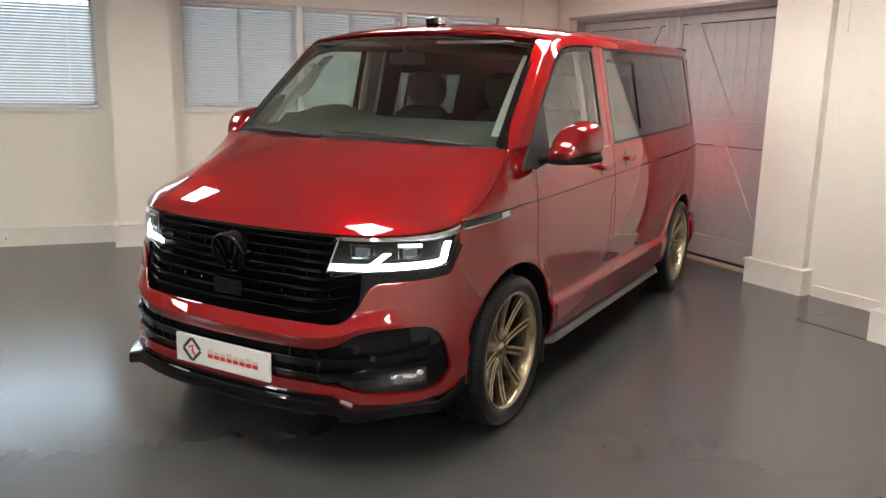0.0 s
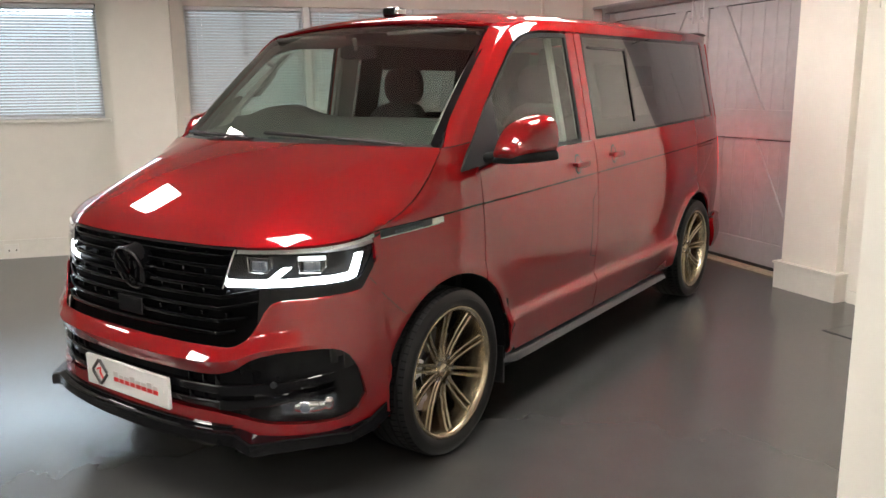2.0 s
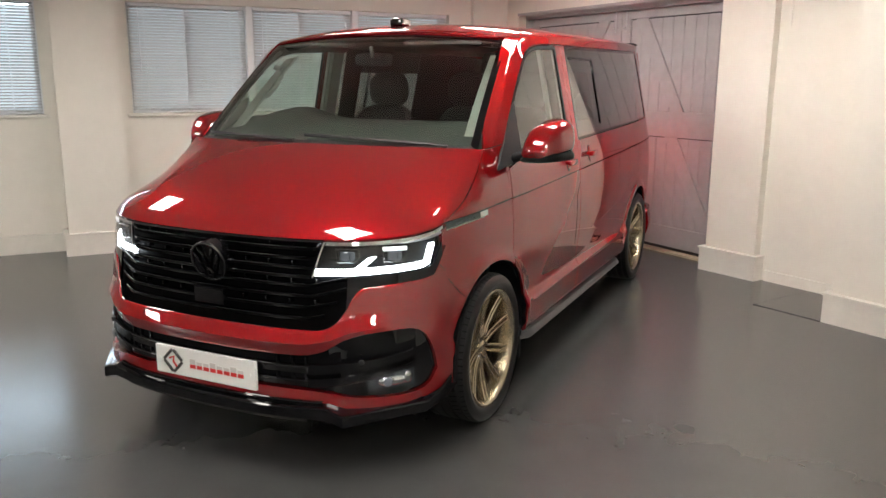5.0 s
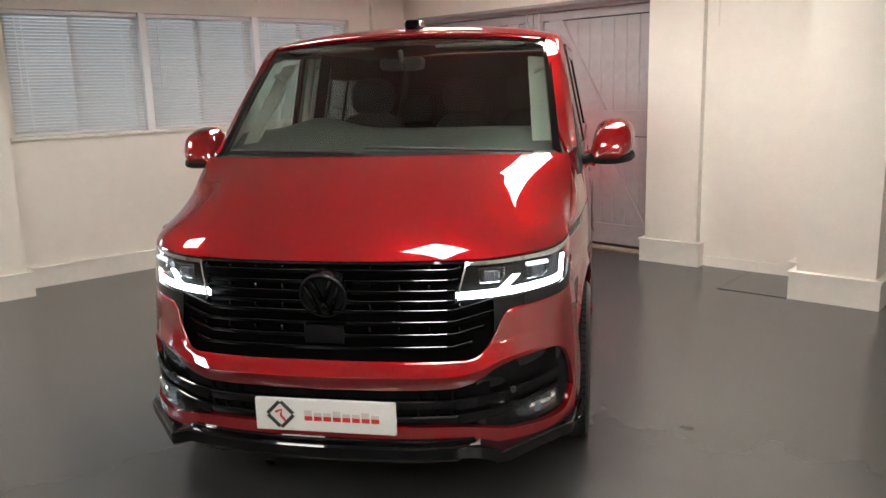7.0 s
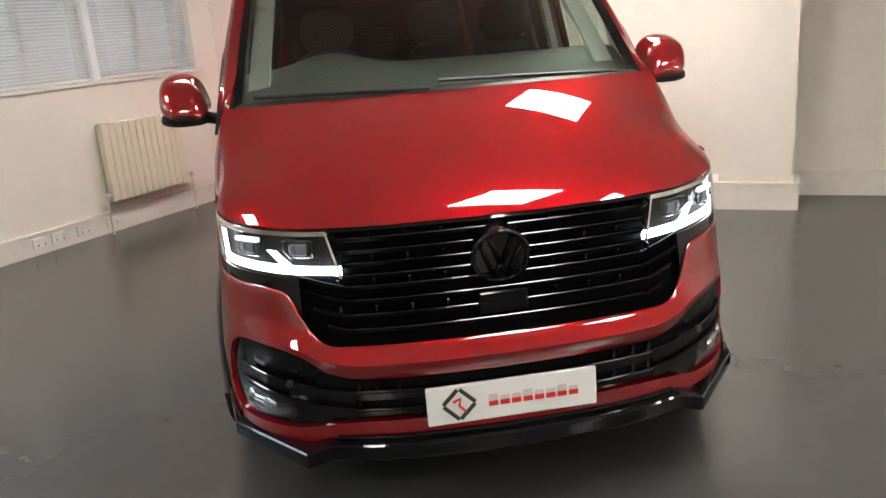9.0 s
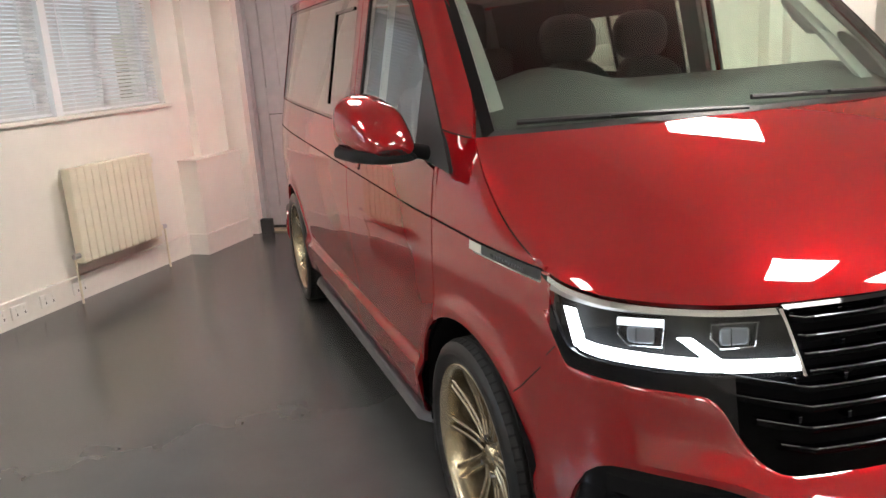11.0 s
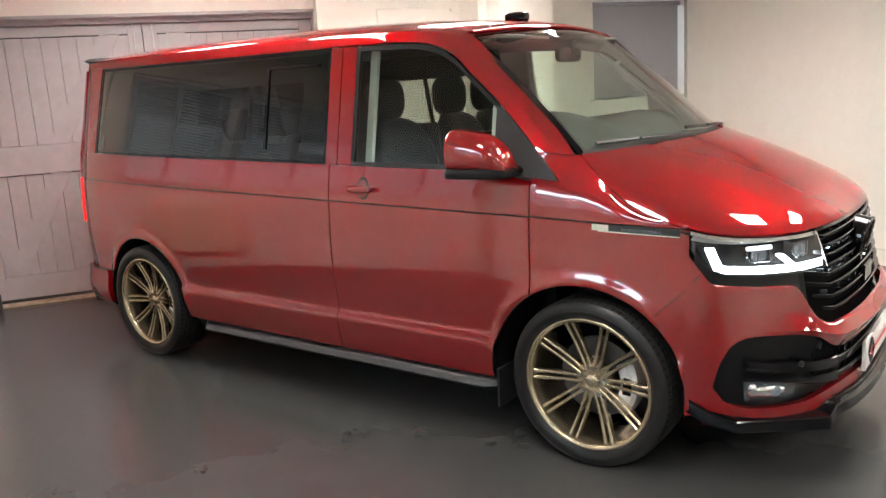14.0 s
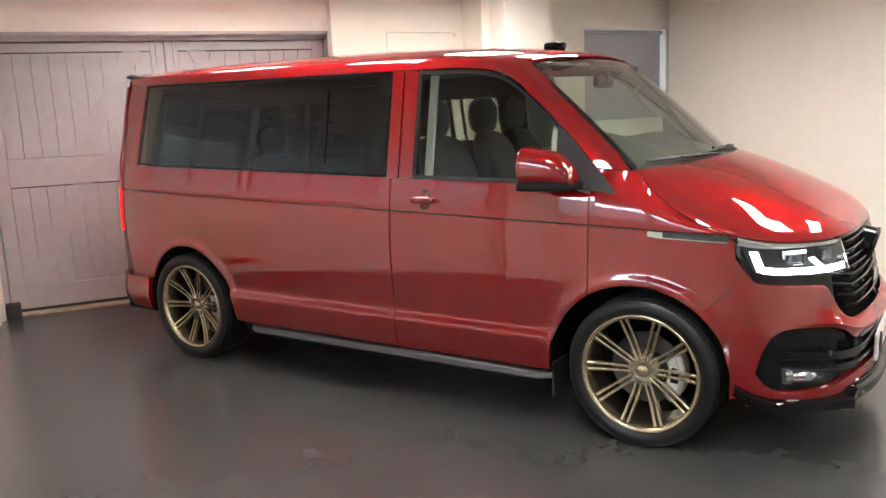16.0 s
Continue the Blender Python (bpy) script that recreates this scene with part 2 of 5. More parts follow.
def rounded(cx, cy, cz, sx, sy, sz, p=4.0, n=20, m=12, shape=None):
    """A soft box: a superellipsoid of half sizes sx, sy, sz."""
    bm = bmesh.new()

    def sg(v, e):
        return math.copysign(abs(v) ** e, v)
    rings = []
    for j in range(1, m):
        ph = -math.pi / 2 + math.pi * j / m
        ring = []
        for i in range(n):
            th = 2 * math.pi * i / n
            q = Vector((sx * sg(math.cos(ph), 2 / p) * sg(math.cos(th), 2 / p), sy * sg(math.cos(ph), 2 / p) * sg(math.sin(th), 2 / p), sz * sg(math.sin(ph), 2 / p)))
            if shape:
                q = shape(q)
            ring.append(bm.verts.new(q + Vector((cx, cy, cz))))
        rings.append(ring)
    ends = []
    for s in (-1, 1):
        q = Vector((0, 0, s * sz))
        ends.append(bm.verts.new((shape(q) if shape else q) + Vector((cx, cy, cz))))
    for a, b in zip(rings, rings[1:]):
        for i in range(n):
            bm.faces.new((a[i], a[(i + 1) % n], b[(i + 1) % n], b[i]))
    for i in range(n):
        bm.faces.new((ends[0], rings[0][(i + 1) % n], rings[0][i]))
        bm.faces.new((ends[1], rings[-1][i], rings[-1][(i + 1) % n]))
    return bm


def thing(name, label, category, m=None, group="", kind=""):
    ob = tagged(new(name), label, category, group, kind)
    if m:
        ob.matrix_world = m
    return ob


# ---- room ----
CEILING = 2.56
WEST = Matrix.Translation((-3.318, 0.025, 0)) @ Matrix.Rotation(radians(-8.5), 4, "Z")
EAST = Matrix.Translation((3.63, -1.25, 0)) @ Matrix.Rotation(radians(-4.57), 4, "Z")


def structure(name, bm, material, m=None, label=""):
    ob = tagged(part(name, bm, material), label, kind="structure")
    if m:
        ob.matrix_world = m
    return ob


structure("floor", boxes((-6, 8, -8.5, 4, -0.2, 0.0)), FLOOR, label="dark grey vinyl showroom floor, softly glossy")
structure("ceiling", boxes((-6, 8, -8.5, 4, CEILING, CEILING + 0.2)), CEIL, label="plain white painted ceiling")

# window wall: sill at 1.25, head at 2.24, window A and the group of three
WZ0, WZ1 = 1.238, 2.237
A0, A1, B0, B1 = -5.30, -1.935, -1.195, 2.06
structure("wall_west", boxes((-0.3, 0, -8.3, 3.0, 0, WZ0), (-0.3, 0, -8.3, 3.0, WZ1, CEILING), (-0.3, 0, -8.3, A0, WZ0, WZ1),
                             (-0.3, 0, A1, B0, WZ0, WZ1), (-0.3, 0, B1, 3.0, WZ0, WZ1)), WALL, WEST, "cream painted side wall, unseen and assumed with windows")
structure("pier_west", boxes((0, 0.27, -1.83, -1.31, 0, CEILING)), WALL, WEST, "cream painted side wall, unseen and assumed pier")
structure("plinth_west", boxes((0, 0.305, -1.865, -1.275, 0, 0.185), (0, 0.315, -1.875, -1.265, 0.185, 0.2)), TRIMW, WEST, "cream painted plinth round the pier")
for k, (a, b) in enumerate(((-8.3, -1.865), (-1.275, 2.07))):
    structure(f"baseboard_west_{k + 1}", boxes((0, 0.022, a, b, 0, 0.15), (0, 0.03, a, b, 0.15, 0.17)), TRIMW, WEST, "cream painted baseboard")

# door wall
DY = 2.54
# the door wall runs a little askew to the rest
NORTH = Matrix.Translation((0.14, 2.60, 0)) @ Matrix.Rotation(radians(-3.4), 4, "Z") @ Matrix.Translation((-0.14, -DY, 0))
structure("wall_north", boxes((-3.7, -2.70, DY, DY + 0.4, 0, CEILING), (-2.70, 0.17, DY, DY + 0.4, 2.25, CEILING), (0.17, 0.6, DY, DY + 0.4, 0, CEILING)),
          WALL, NORTH, "cream painted side wall, unseen and assumed round the double doors")
structure("wall_north_2", boxes((0.60, 2.2, DY + 0.04, DY + 0.4, 0, CEILING)), WALL, None, "cream painted side wall, unseen and assumed beside the double doors")
structure("pier_north_1", boxes((0.14, 0.605, 2.505, DY + 0.08, 0, CEILING)), WALL, None, "cream painted pilaster beside the double doors")
structure("plinth_north_1", boxes((0.11, 0.64, 2.465, DY + 0.08, 0, 0.185), (0.10, 0.65, 2.455, DY + 0.08, 0.185, 0.2)), TRIMW, None, "cream painted plinth")
structure("pier_north_2", boxes((1.50, 2.12, 2.2, DY + 0.04, 0, CEILING), (1.585, 2.09, 1.93, 2.2, 0, CEILING)), WALL, None, "cream painted square pier")
structure("plinth_north_2", boxes((1.545, 2.13, 1.89, 2.2, 0, 0.185), (1.535, 2.14, 1.88, 2.2, 0.185, 0.2), (1.46, 1.545, 2.17, DY + 0.04, 0, 0.19), (1.45, 1.545, 2.16, DY + 0.04, 0.19, 0.205)),
          TRIMW, None, "cream painted plinth round the pier")
structure("baseboard_north", boxes((0.665, 1.46, DY + 0.02, DY + 0.04, 0, 0.085)), TRIMW, None, "low cream baseboard")
# window bay with a roller blind
NY = 2.40
structure("wall_bay", boxes((2.12, 4.2, NY, NY + 0.3, 0, 1.33), (2.12, 4.2, NY, NY + 0.3, 2.27, CEILING), (2.12, 2.82, NY, NY + 0.3, 1.33, 2.27),
                            (3.915, 4.2, NY, NY + 0.3, 1.33, 2.27)), WALL, None, "cream painted side wall, unseen and assumed of the window bay")
structure("baseboard_bay", boxes((2.14, 3.92, NY - 0.025, NY, 0, 0.185), (2.14, 3.92, NY - 0.033, NY, 0.185, 0.2)), TRIMW, None, "cream painted baseboard")
structure("wall_east", boxes((0, 0.22, 0, 3.62, 0, CEILING)), WALL, EAST, "cream painted partition wall")
structure("baseboard_east", boxes((-0.02, 0, 0.0, 3.6, 0, 0.12)), TRIMW, EAST, "cream painted baseboard")
# unseen walls, added at assumed places to close the room
structure("wall_side", boxes((3.84, 7.0, -1.25, -1.05, 0, CEILING), (7.0, 7.2, -7.7, -1.05, 0, CEILING)), WALL, None, "cream painted side wall, unseen and assumed")
structure("wall_south", boxes((-5.0, 7.2, -7.9, -7.7, 0, CEILING)), WALL, None, "cream painted back wall, unseen and assumed")

# pipe boxing in the corner beside the doors
structure("boxing_corner", boxes((0, 0.18, 2.095, 2.72, 0, 0.76)), WALL, WEST, "cream painted pipe boxing in the corner")
structure("boxing_cap", boxes((0, 0.19, 2.085, 2.72, 0.76, 0.775)), WALL, WEST, "cream painted top board of the boxing")
structure("boxing_upper", boxes((0, 0.07, 2.32, 2.72, 0.775, CEILING)), WALL, WEST, "cream painted shallow boxing up to the ceiling")
structure("plinth_boxing", boxes((0.18, 0.203, 2.07, 2.72, 0, 0.17), (0, 0.18, 2.07, 2.095, 0, 0.17)), TRIMW, WEST, "cream painted plinth")


# ---- windows with venetian blinds ----
def window(name, s0, s1, dark_mid):
    """A white framed window in the wall, between s0 and s1 along it."""
    w = tagged(new(name), "white framed window behind a venetian blind", kind="structure")
    w.matrix_world = WEST
    fr = 0.045
    mid = (s0 + s1) / 2
    rows = [(-0.17, -0.11, s0, s0 + fr, WZ0, WZ1), (-0.17, -0.11, s1 - fr, s1, WZ0, WZ1), (-0.17, -0.11, s0 + fr, s1 - fr, WZ0, WZ0 + fr), (-0.17, -0.11, s0 + fr, s1 - fr, WZ1 - fr, WZ1)]
    if dark_mid:
        rows.append((-0.17, -0.11, mid - 0.02, mid + 0.02, WZ0 + fr, WZ1 - fr))
    part("window_frame", boxes(*rows), UPVC, w)
    for a, b in ((s0 + fr, mid - 0.022), (mid + 0.022, s1 - fr)) if dark_mid else ((s0 + fr, s1 - fr),):
        p = part("pane", boxes((-0.145, -0.137, a, b, WZ0 + fr, WZ1 - fr)), GLASSW, w)
        p.visible_shadow = False
    return w


def blind(s0, s1, tilt, label):
    b = thing("venetian_blind", label, "blind", WEST, "venetian blinds on the windows")
    part("headrail", boxes((-0.075, -0.04, s0 + 0.01, s1 - 0.01, WZ1 - 0.035, WZ1 - 0.003), bevel=0.004), UPVC, b)
    part("bottom_rail", boxes((-0.072, -0.045, s0 + 0.01, s1 - 0.01, WZ0 + 0.006, WZ0 + 0.022), bevel=0.004), UPVC, b)
    sl = bmesh.new()
    hw, n = 0.0135, 4
    rows = []
    for i in range(n + 1):
        t = -1 + 2 * i / n
        x, z = hw * t, 0.0022 * (1 - t * t)
        c, s = math.cos(radians(tilt)), math.sin(radians(tilt))
        rows.append((x * c - z * s, x * s + z * c))
    wd = s1 - s0
    cuts = [s0 + 0.012, s0 + 0.14 * wd - 0.004, s0 + 0.14 * wd + 0.004, s0 + 0.86 * wd - 0.004, s0 + 0.86 * wd + 0.004, s1 - 0.012]
    vs = [[sl.verts.new((x, y, z)) for y in cuts] for x, z in rows]
    for i, (p, q) in enumerate(zip(vs, vs[1:])):
        for k in range(5):
            # cord holes through the middle of the slat
            if not (k in (1, 3) and i in (1, 2)):
                sl.faces.new((p[k], p[k + 1], q[k + 1], q[k]))
    me = mesh_of("slat", sl, SLAT, True)
    z = WZ0 + 0.035
    while z < WZ1 - 0.04:
        o = new("slat", me)
        o.parent = b
        o.location = (-0.058, 0, z)
        z += 0.0262
    for f in (0.14, 0.86):
        y = s0 + (s1 - s0) * f
        part("ladder_cord", cyl(bmesh.new(), (-0.042, y, WZ0 + 0.015), (-0.042, y, WZ1 - 0.03), 0.0012, 6), UPVC, b)
    part("tilt_wand", cyl(bmesh.new(), (-0.034, s0 + 0.1, WZ1 - 0.62), (-0.034, s0 + 0.1, WZ1 - 0.03), 0.004, 8), UPVC, b)
    return b


edges = [B0, -0.083, 1.0, B1]
for k in range(3):
    window(f"window_{k + 1}", edges[k] + (0.03 if k else 0), edges[k + 1] - (0.03 if k < 2 else 0), True)
    blind(edges[k] + (0.03 if k else 0), edges[k + 1] - (0.03 if k < 2 else 0), -46, "closed grey-white venetian blind over a window")
structure("mullion_west", boxes((-0.17, -0.02, edges[1] - 0.03, edges[1] + 0.03, WZ0, WZ1), (-0.17, -0.02, edges[2] - 0.03, edges[2] + 0.03, WZ0, WZ1)), UPVC, WEST, "white window mullions")
window("window_4", A0, (A0 + A1) / 2 - 0.03, False)
window("window_5", (A0 + A1) / 2 + 0.03, A1, False)
blind(A0, (A0 + A1) / 2 - 0.03, -40, "white venetian blind bright with daylight")
blind((A0 + A1) / 2 + 0.03, A1, -40, "white venetian blind bright with daylight")
structure("mullion_south", boxes((-0.17, -0.02, (A0 + A1) / 2 - 0.03, (A0 + A1) / 2 + 0.03, WZ0, WZ1)), UPVC, WEST, "white window mullion")
structure("window_sill_1", boxes((-0.11, 0.03, B0 - 0.05, B1 + 0.05, WZ0 - 0.028, WZ0 - 0.001), bevel=0.004), TRIMW, WEST, "cream painted window sill")
structure("window_sill_2", boxes((-0.11, 0.03, A0 - 0.05, A1 + 0.05, WZ0 - 0.028, WZ0 - 0.001), bevel=0.004), TRIMW, WEST, "cream painted window sill")

structure("backdrop_1", boxes((-2.60, -2.55, -1.75, 4.5, -0.5, 2.35)), DAYB, WEST, "pale wall of daylight outside the windows")
structure("backdrop_2", boxes((-2.60, -2.55, -8.5, -1.75, -0.5, 2.35)), DAYA, WEST, "bright daylight outside the windows")
structure("backdrop_3", boxes((2.5, 4.2, NY + 0.6, NY + 0.65, 0.9, 2.6)), DAYA, None, "bright daylight outside the window")
structure("backdrop_4", boxes((-3.30, -3.25, -9.5, -1.6, 2.0, 7.0)), DAY, WEST, "bright pale sky outside the windows")
# dimmer glowing half of the sky backdrop, added to keep the blinds grey
structure("backdrop_5", boxes((-3.30, -3.25, -1.6, 5.5, 2.0, 7.0)), DAYB, WEST, "dim glowing backdrop outside the windows")
# bay window and its roller blind
bw = tagged(new("window_6"), "white framed window behind a grey roller blind", kind="structure")
part("window_frame", boxes((2.82, 2.87, NY + 0.14, NY + 0.2, 1.33, 2.27), (3.890, 3.915, NY + 0.14, NY + 0.2, 1.33, 2.27), (2.87, 3.890, NY + 0.14, NY + 0.2, 1.33, 1.38),
                           (2.87, 3.890, NY + 0.14, NY + 0.2, 2.22, 2.27)), UPVC, bw)
p = part("pane", boxes((2.87, 3.890, NY + 0.165, NY + 0.172, 1.38, 2.22)), GLASSW, bw)
p.visible_shadow = False
rb = thing("roller_blind", "plain grey fabric roller blind pulled down over a window", "blind")
part("fabric", boxes((2.835, 3.868, NY + 0.045, NY + 0.049, 1.36, 2.22)), ROLLER, rb)
part("roller_tube", cyl(bmesh.new(), (2.83, NY + 0.05, 2.235), (3.89, NY + 0.05, 2.235), 0.022), ROLLER, rb)
part("hem_bar", boxes((2.835, 3.885, NY + 0.038, NY + 0.056, 1.335, 1.362), bevel=0.004), ROLLER, rb)
structure("window_sill_3", boxes((2.78, 3.925, NY - 0.02, NY + 0.14, 1.305, 1.33)), TRIMW, None, "cream painted window sill")


# ---- double doors ----
def leaf(x0, x1, meet_right):
    """One boarded, braced door leaf; meet_right: the meeting stile is at x1."""
    d = tagged(new("door_1" if meet_right else "door_2"), "grey painted boarded timber door leaf with ledges and braces, closed", kind="structure")
    d.matrix_world = NORTH
    yb, yf = DY + 0.19, DY + 0.165
    z0, z1 = 0.045, 2.195
    st = 0.11
    rails = ((0.045, 0.23), (1.05, 1.28), (2.118, 2.195))
    for a, b in rails:
        part("rail", boxes((x0 + st, x1 - st, yf, yb, a, b), bevel=0.004), DOORG, d)
    for a, b in ((x0, x0 + st), (x1 - st, x1)):
        part("stile", boxes((a, b, yf, yb, z0, z1), bevel=0.004), DOORG, d)
    n = 9
    w = (x1 - x0 - 2 * st) / n
    bm = boxes((0.0015, w - 0.0015, yb - 0.004, yb + 0.02, z0 + 0.02, z1 - 0.02), bevel=0.0035)
    me = mesh_of("board", bm, DOORG)
    for i in range(n):
        o = new("board", me)
        o.parent = d
        o.location = (x0 + st + i * w, 0, 0)
    # dark strips painted in for the shadow lines under the rails
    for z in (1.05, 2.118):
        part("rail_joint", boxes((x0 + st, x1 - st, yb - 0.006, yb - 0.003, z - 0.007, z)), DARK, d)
    part("board_backing", boxes((x0 + 0.01, x1 - 0.01, yb + 0.0205, yb + 0.03, z0, z1)), DOORG, d)
    braces = ((-1.51, 2.118, -2.00, 1.28), (-2.01, 1.05, -2.46, 0.23)) if meet_right else ((-1.00, 2.118, -0.51, 1.28), (-0.57, 1.05, -0.08, 0.23))
    for xa, zb, xb, za in braces:
        bm = bmesh.new()
        poly = [(xa - 0.075, zb), (xa + 0.075, zb), (xb + 0.075, za), (xb - 0.075, za)]
        f = [bm.verts.new((x, yf + 0.005, z)) for x, z in poly]
        g = [bm.verts.new((x, yb, z)) for x, z in poly]
        bm.faces.new(f)
        for i in range(4):
            bm.faces.new((f[i], g[i], g[(i + 1) % 4], f[(i + 1) % 4]))
        bmesh.ops.recalc_face_normals(bm, faces=bm.faces[:])
        part("brace", bm, DOORG, d)
    xm = x1 - 0.063 if meet_right else x0 + 0.075
    bolt = part("bolt", cyl(bmesh.new(), (xm, yf - 0.018, 2.0), (xm, yf - 0.018, 2.20), 0.007, 10), STEEL, d, "zinc tower bolt")
    part("bolt_plate", boxes((xm - 0.018, xm + 0.018, yf - 0.005, yf, 2.02, 2.14)), DOORG, bolt)
    part("bolt_knob", cyl(bmesh.new(), (xm, yf - 0.018, 2.04), (xm, yf - 0.05, 2.04), 0.006, 8), STEEL, bolt)
    return d


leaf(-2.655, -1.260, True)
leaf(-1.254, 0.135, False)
structure("door_frame", boxes((-2.70, -2.66, DY + 0.10, DY + 0.22, 0, 2.25), (0.14, 0.17, DY + 0.10, DY + 0.22, 0, 2.25), (-2.66, 0.14, DY + 0.10, DY + 0.22, 2.20, 2.25),
                              (-2.66, 0.14, DY + 0.085, DY + 0.10, 2.215, 2.25), (-2.70, 0.17, DY - 0.012, DY - 0.001, 2.235, 2.262)), DOORG, NORTH, "grey painted timber door frame")
structure("door_threshold", boxes((-2.70, 0.17, DY + 0.085, DY + 0.24, 0.001, 0.018)), SILLW, NORTH, "worn pale timber threshold strip")
# black strip stands in for the shade in the gap under the leaves
structure("door_seal", boxes((-2.66, 0.14, DY + 0.17, DY + 0.21, 0.018, 0.045)), RUBBER, NORTH, "black strip filling the shaded gap under the doors")
# unseen dark block, added to keep light out of the door opening
structure("wall_behind_doors", boxes((-2.8, 0.35, DY + 0.4, DY + 0.45, 0, CEILING)), DARK, NORTH, "unseen dark backing added behind the doors")
ds = thing("door_stop", "black rubber block door stop on the floor", "door stop", NORTH)
part("block", boxes((-2.69, -2.58, DY + 0.02, DY + 0.08, 0.0, 0.13), bevel=0.012), RUBBER, ds)

# thin cable clipped along the wall, and the floor hatch beside the pier
cb = thing("wall_cable", "thin cream painted cable clipped along the wall", "cable")
part("cable", tube([(0.70, DY + 0.034, 1.95), (0.70, DY + 0.034, 2.24), (0.71, DY + 0.034, 2.25), (1.40, DY + 0.034, 2.25), (1.42, DY + 0.034, 2.235)], 0.005, 8), TRIMW, cb)
part("cable_clip", boxes((1.405, 1.435, DY + 0.02, DY + 0.04, 2.215, 2.24), bevel=0.003), TRIMW, cb)
structure("floor_hatch", boxes((1.05, 1.535, 1.90, 2.50, 0.0, 0.003)), FLOOR, None, "grey vinyl floor hatch")
structure("hatch_edge", boxes((1.0475, 1.05, 1.90, 2.50, 0.0, 0.0035), (1.04, 1.13, 1.886, 1.90, 0.0, 0.0035), (1.13, 1.535, 1.893, 1.90, 0.0, 0.0035)), RUBBER, None, "dark worn joint round the hatch")

fc = thing("floor_cable", "short black cable lying on the floor by the wall", "cable")
part("cord", tube([(3.28, -0.62, 0.006), (3.36, -0.54, 0.006), (3.44, -0.52, 0.006), (3.52, -0.46, 0.006), (3.60, -0.47, 0.006)], 0.006, 8), RUBBER, fc)
part("plug", boxes((3.25, 3.30, -0.66, -0.61, 0.0, 0.03), bevel=0.006), RUBBER, fc)

# radiator
ra = thing("radiator", "cream aluminium panel radiator under the window", "radiator", WEST)
R0, R1, RZ0, RZ1 = 0.82, 1.66, 0.265, 0.905
sec = mesh_of("section", boxes((0.06, 0.14, 0.002, 0.065, RZ0, RZ1), bevel=0.012), RADI)
for i in range(int((R1 - R0) / 0.067)):
    o = new("section", sec)
    o.parent = ra
    o.location = (0, R0 + i * 0.067, 0)
part("manifold", boxes((0.075, 0.12, R0, R1, RZ0 + 0.04, RZ0 + 0.08), (0.075, 0.12, R0, R1, RZ1 - 0.08, RZ1 - 0.04), (0.0, 0.07, R0 + 0.1, R0 + 0.13, RZ1 - 0.2, RZ1 - 0.1), (0.0, 0.07, R1 - 0.13, R1 - 0.1, RZ1 - 0.2, RZ1 - 0.1)), RADI, ra)
v = part("valve", cyl(bmesh.new(), (0.1, R0 - 0.05, RZ0 + 0.06), (0.1, R0, RZ0 + 0.06), 0.018), STEEL, ra)
part("pipe", cyl(bmesh.new(), (0.1, R0 - 0.04, 0.0), (0.1, R0 - 0.04, RZ0 + 0.06), 0.008), RADI, v)
v = part("valve", cyl(bmesh.new(), (0.1, R1, RZ0 + 0.06), (0.1, R1 + 0.05, RZ0 + 0.06), 0.018), STEEL, ra)
part("pipe", cyl(bmesh.new(), (0.1, R1 + 0.04, 0.0), (0.1, R1 + 0.04, RZ0 + 0.06), 0.008), RADI, v)


def socket(s):
    so = thing("wall_socket", "cream plastic mains socket on the baseboard", "socket", WEST, "sockets along the baseboard")
    part("faceplate", boxes((0.022, 0.036, s, s + 0.12, 0.05, 0.135), bevel=0.004), SOCKET, so)
    for k in (0.04, 0.1):
        part("switch", boxes((0.036, 0.042, s + k - 0.008, s + k + 0.008, 0.1, 0.118)), SOCKET, so)
        part("pin_hole", boxes((0.036, 0.0368, s + k - 0.004, s + k + 0.004, 0.07, 0.085)), DARK, so)
    return so


for s in (0.11, 0.27, 0.50, 0.78, -2.88, -3.09, -3.26):
    socket(s)

# ceiling lights; the pair near the doors and the last are added fill light
# the ones at y = -5.0 and x = 5.8 are unseen, assumed from the grid
PANELS = [(-1.3, -2.62), (1.65, -2.0), (1.1, 0.15), (-1.2, -0.1), (-1.2, 1.4), (0.9, 1.2), (-1.2, -5.0), (1.15, -5.0), (3.5, -5.0), (5.8, -2.6), (5.8, -5.0), (2.9, -2.0)]


def led_panel(x, y):
    o = thing("ceiling_light", "square white LED ceiling panel; some of the set are added fill", "ceiling light", Matrix.Translation((x, y, CEILING)), "ceiling panel lights")
    h = 0.3
    part("frame", boxes((-h, h, -h, -h + 0.012, -0.012, 0), (-h, h, h - 0.012, h, -0.012, 0), (-h, -h + 0.012, -h + 0.012, h - 0.012, -0.012, 0), (h - 0.012, h, -h + 0.012, h - 0.012, -0.012, 0)), UPVC, o)
    part("diffuser", boxes((-h + 0.012, h - 0.012, -h + 0.012, h - 0.012, -0.008, 0.0)), LED, o)
    return o


for x, y in PANELS:
    led_panel(x, y)
# ==== van ====
van = thing("van", "glossy dark red metallic passenger van with bronze alloy wheels, headlights on", "van", Matrix.Rotation(radians(30), 4, "Z"))

ARCH_R, AXLE_Z, ARCH_Y = 0.412, 0.336, 1.482
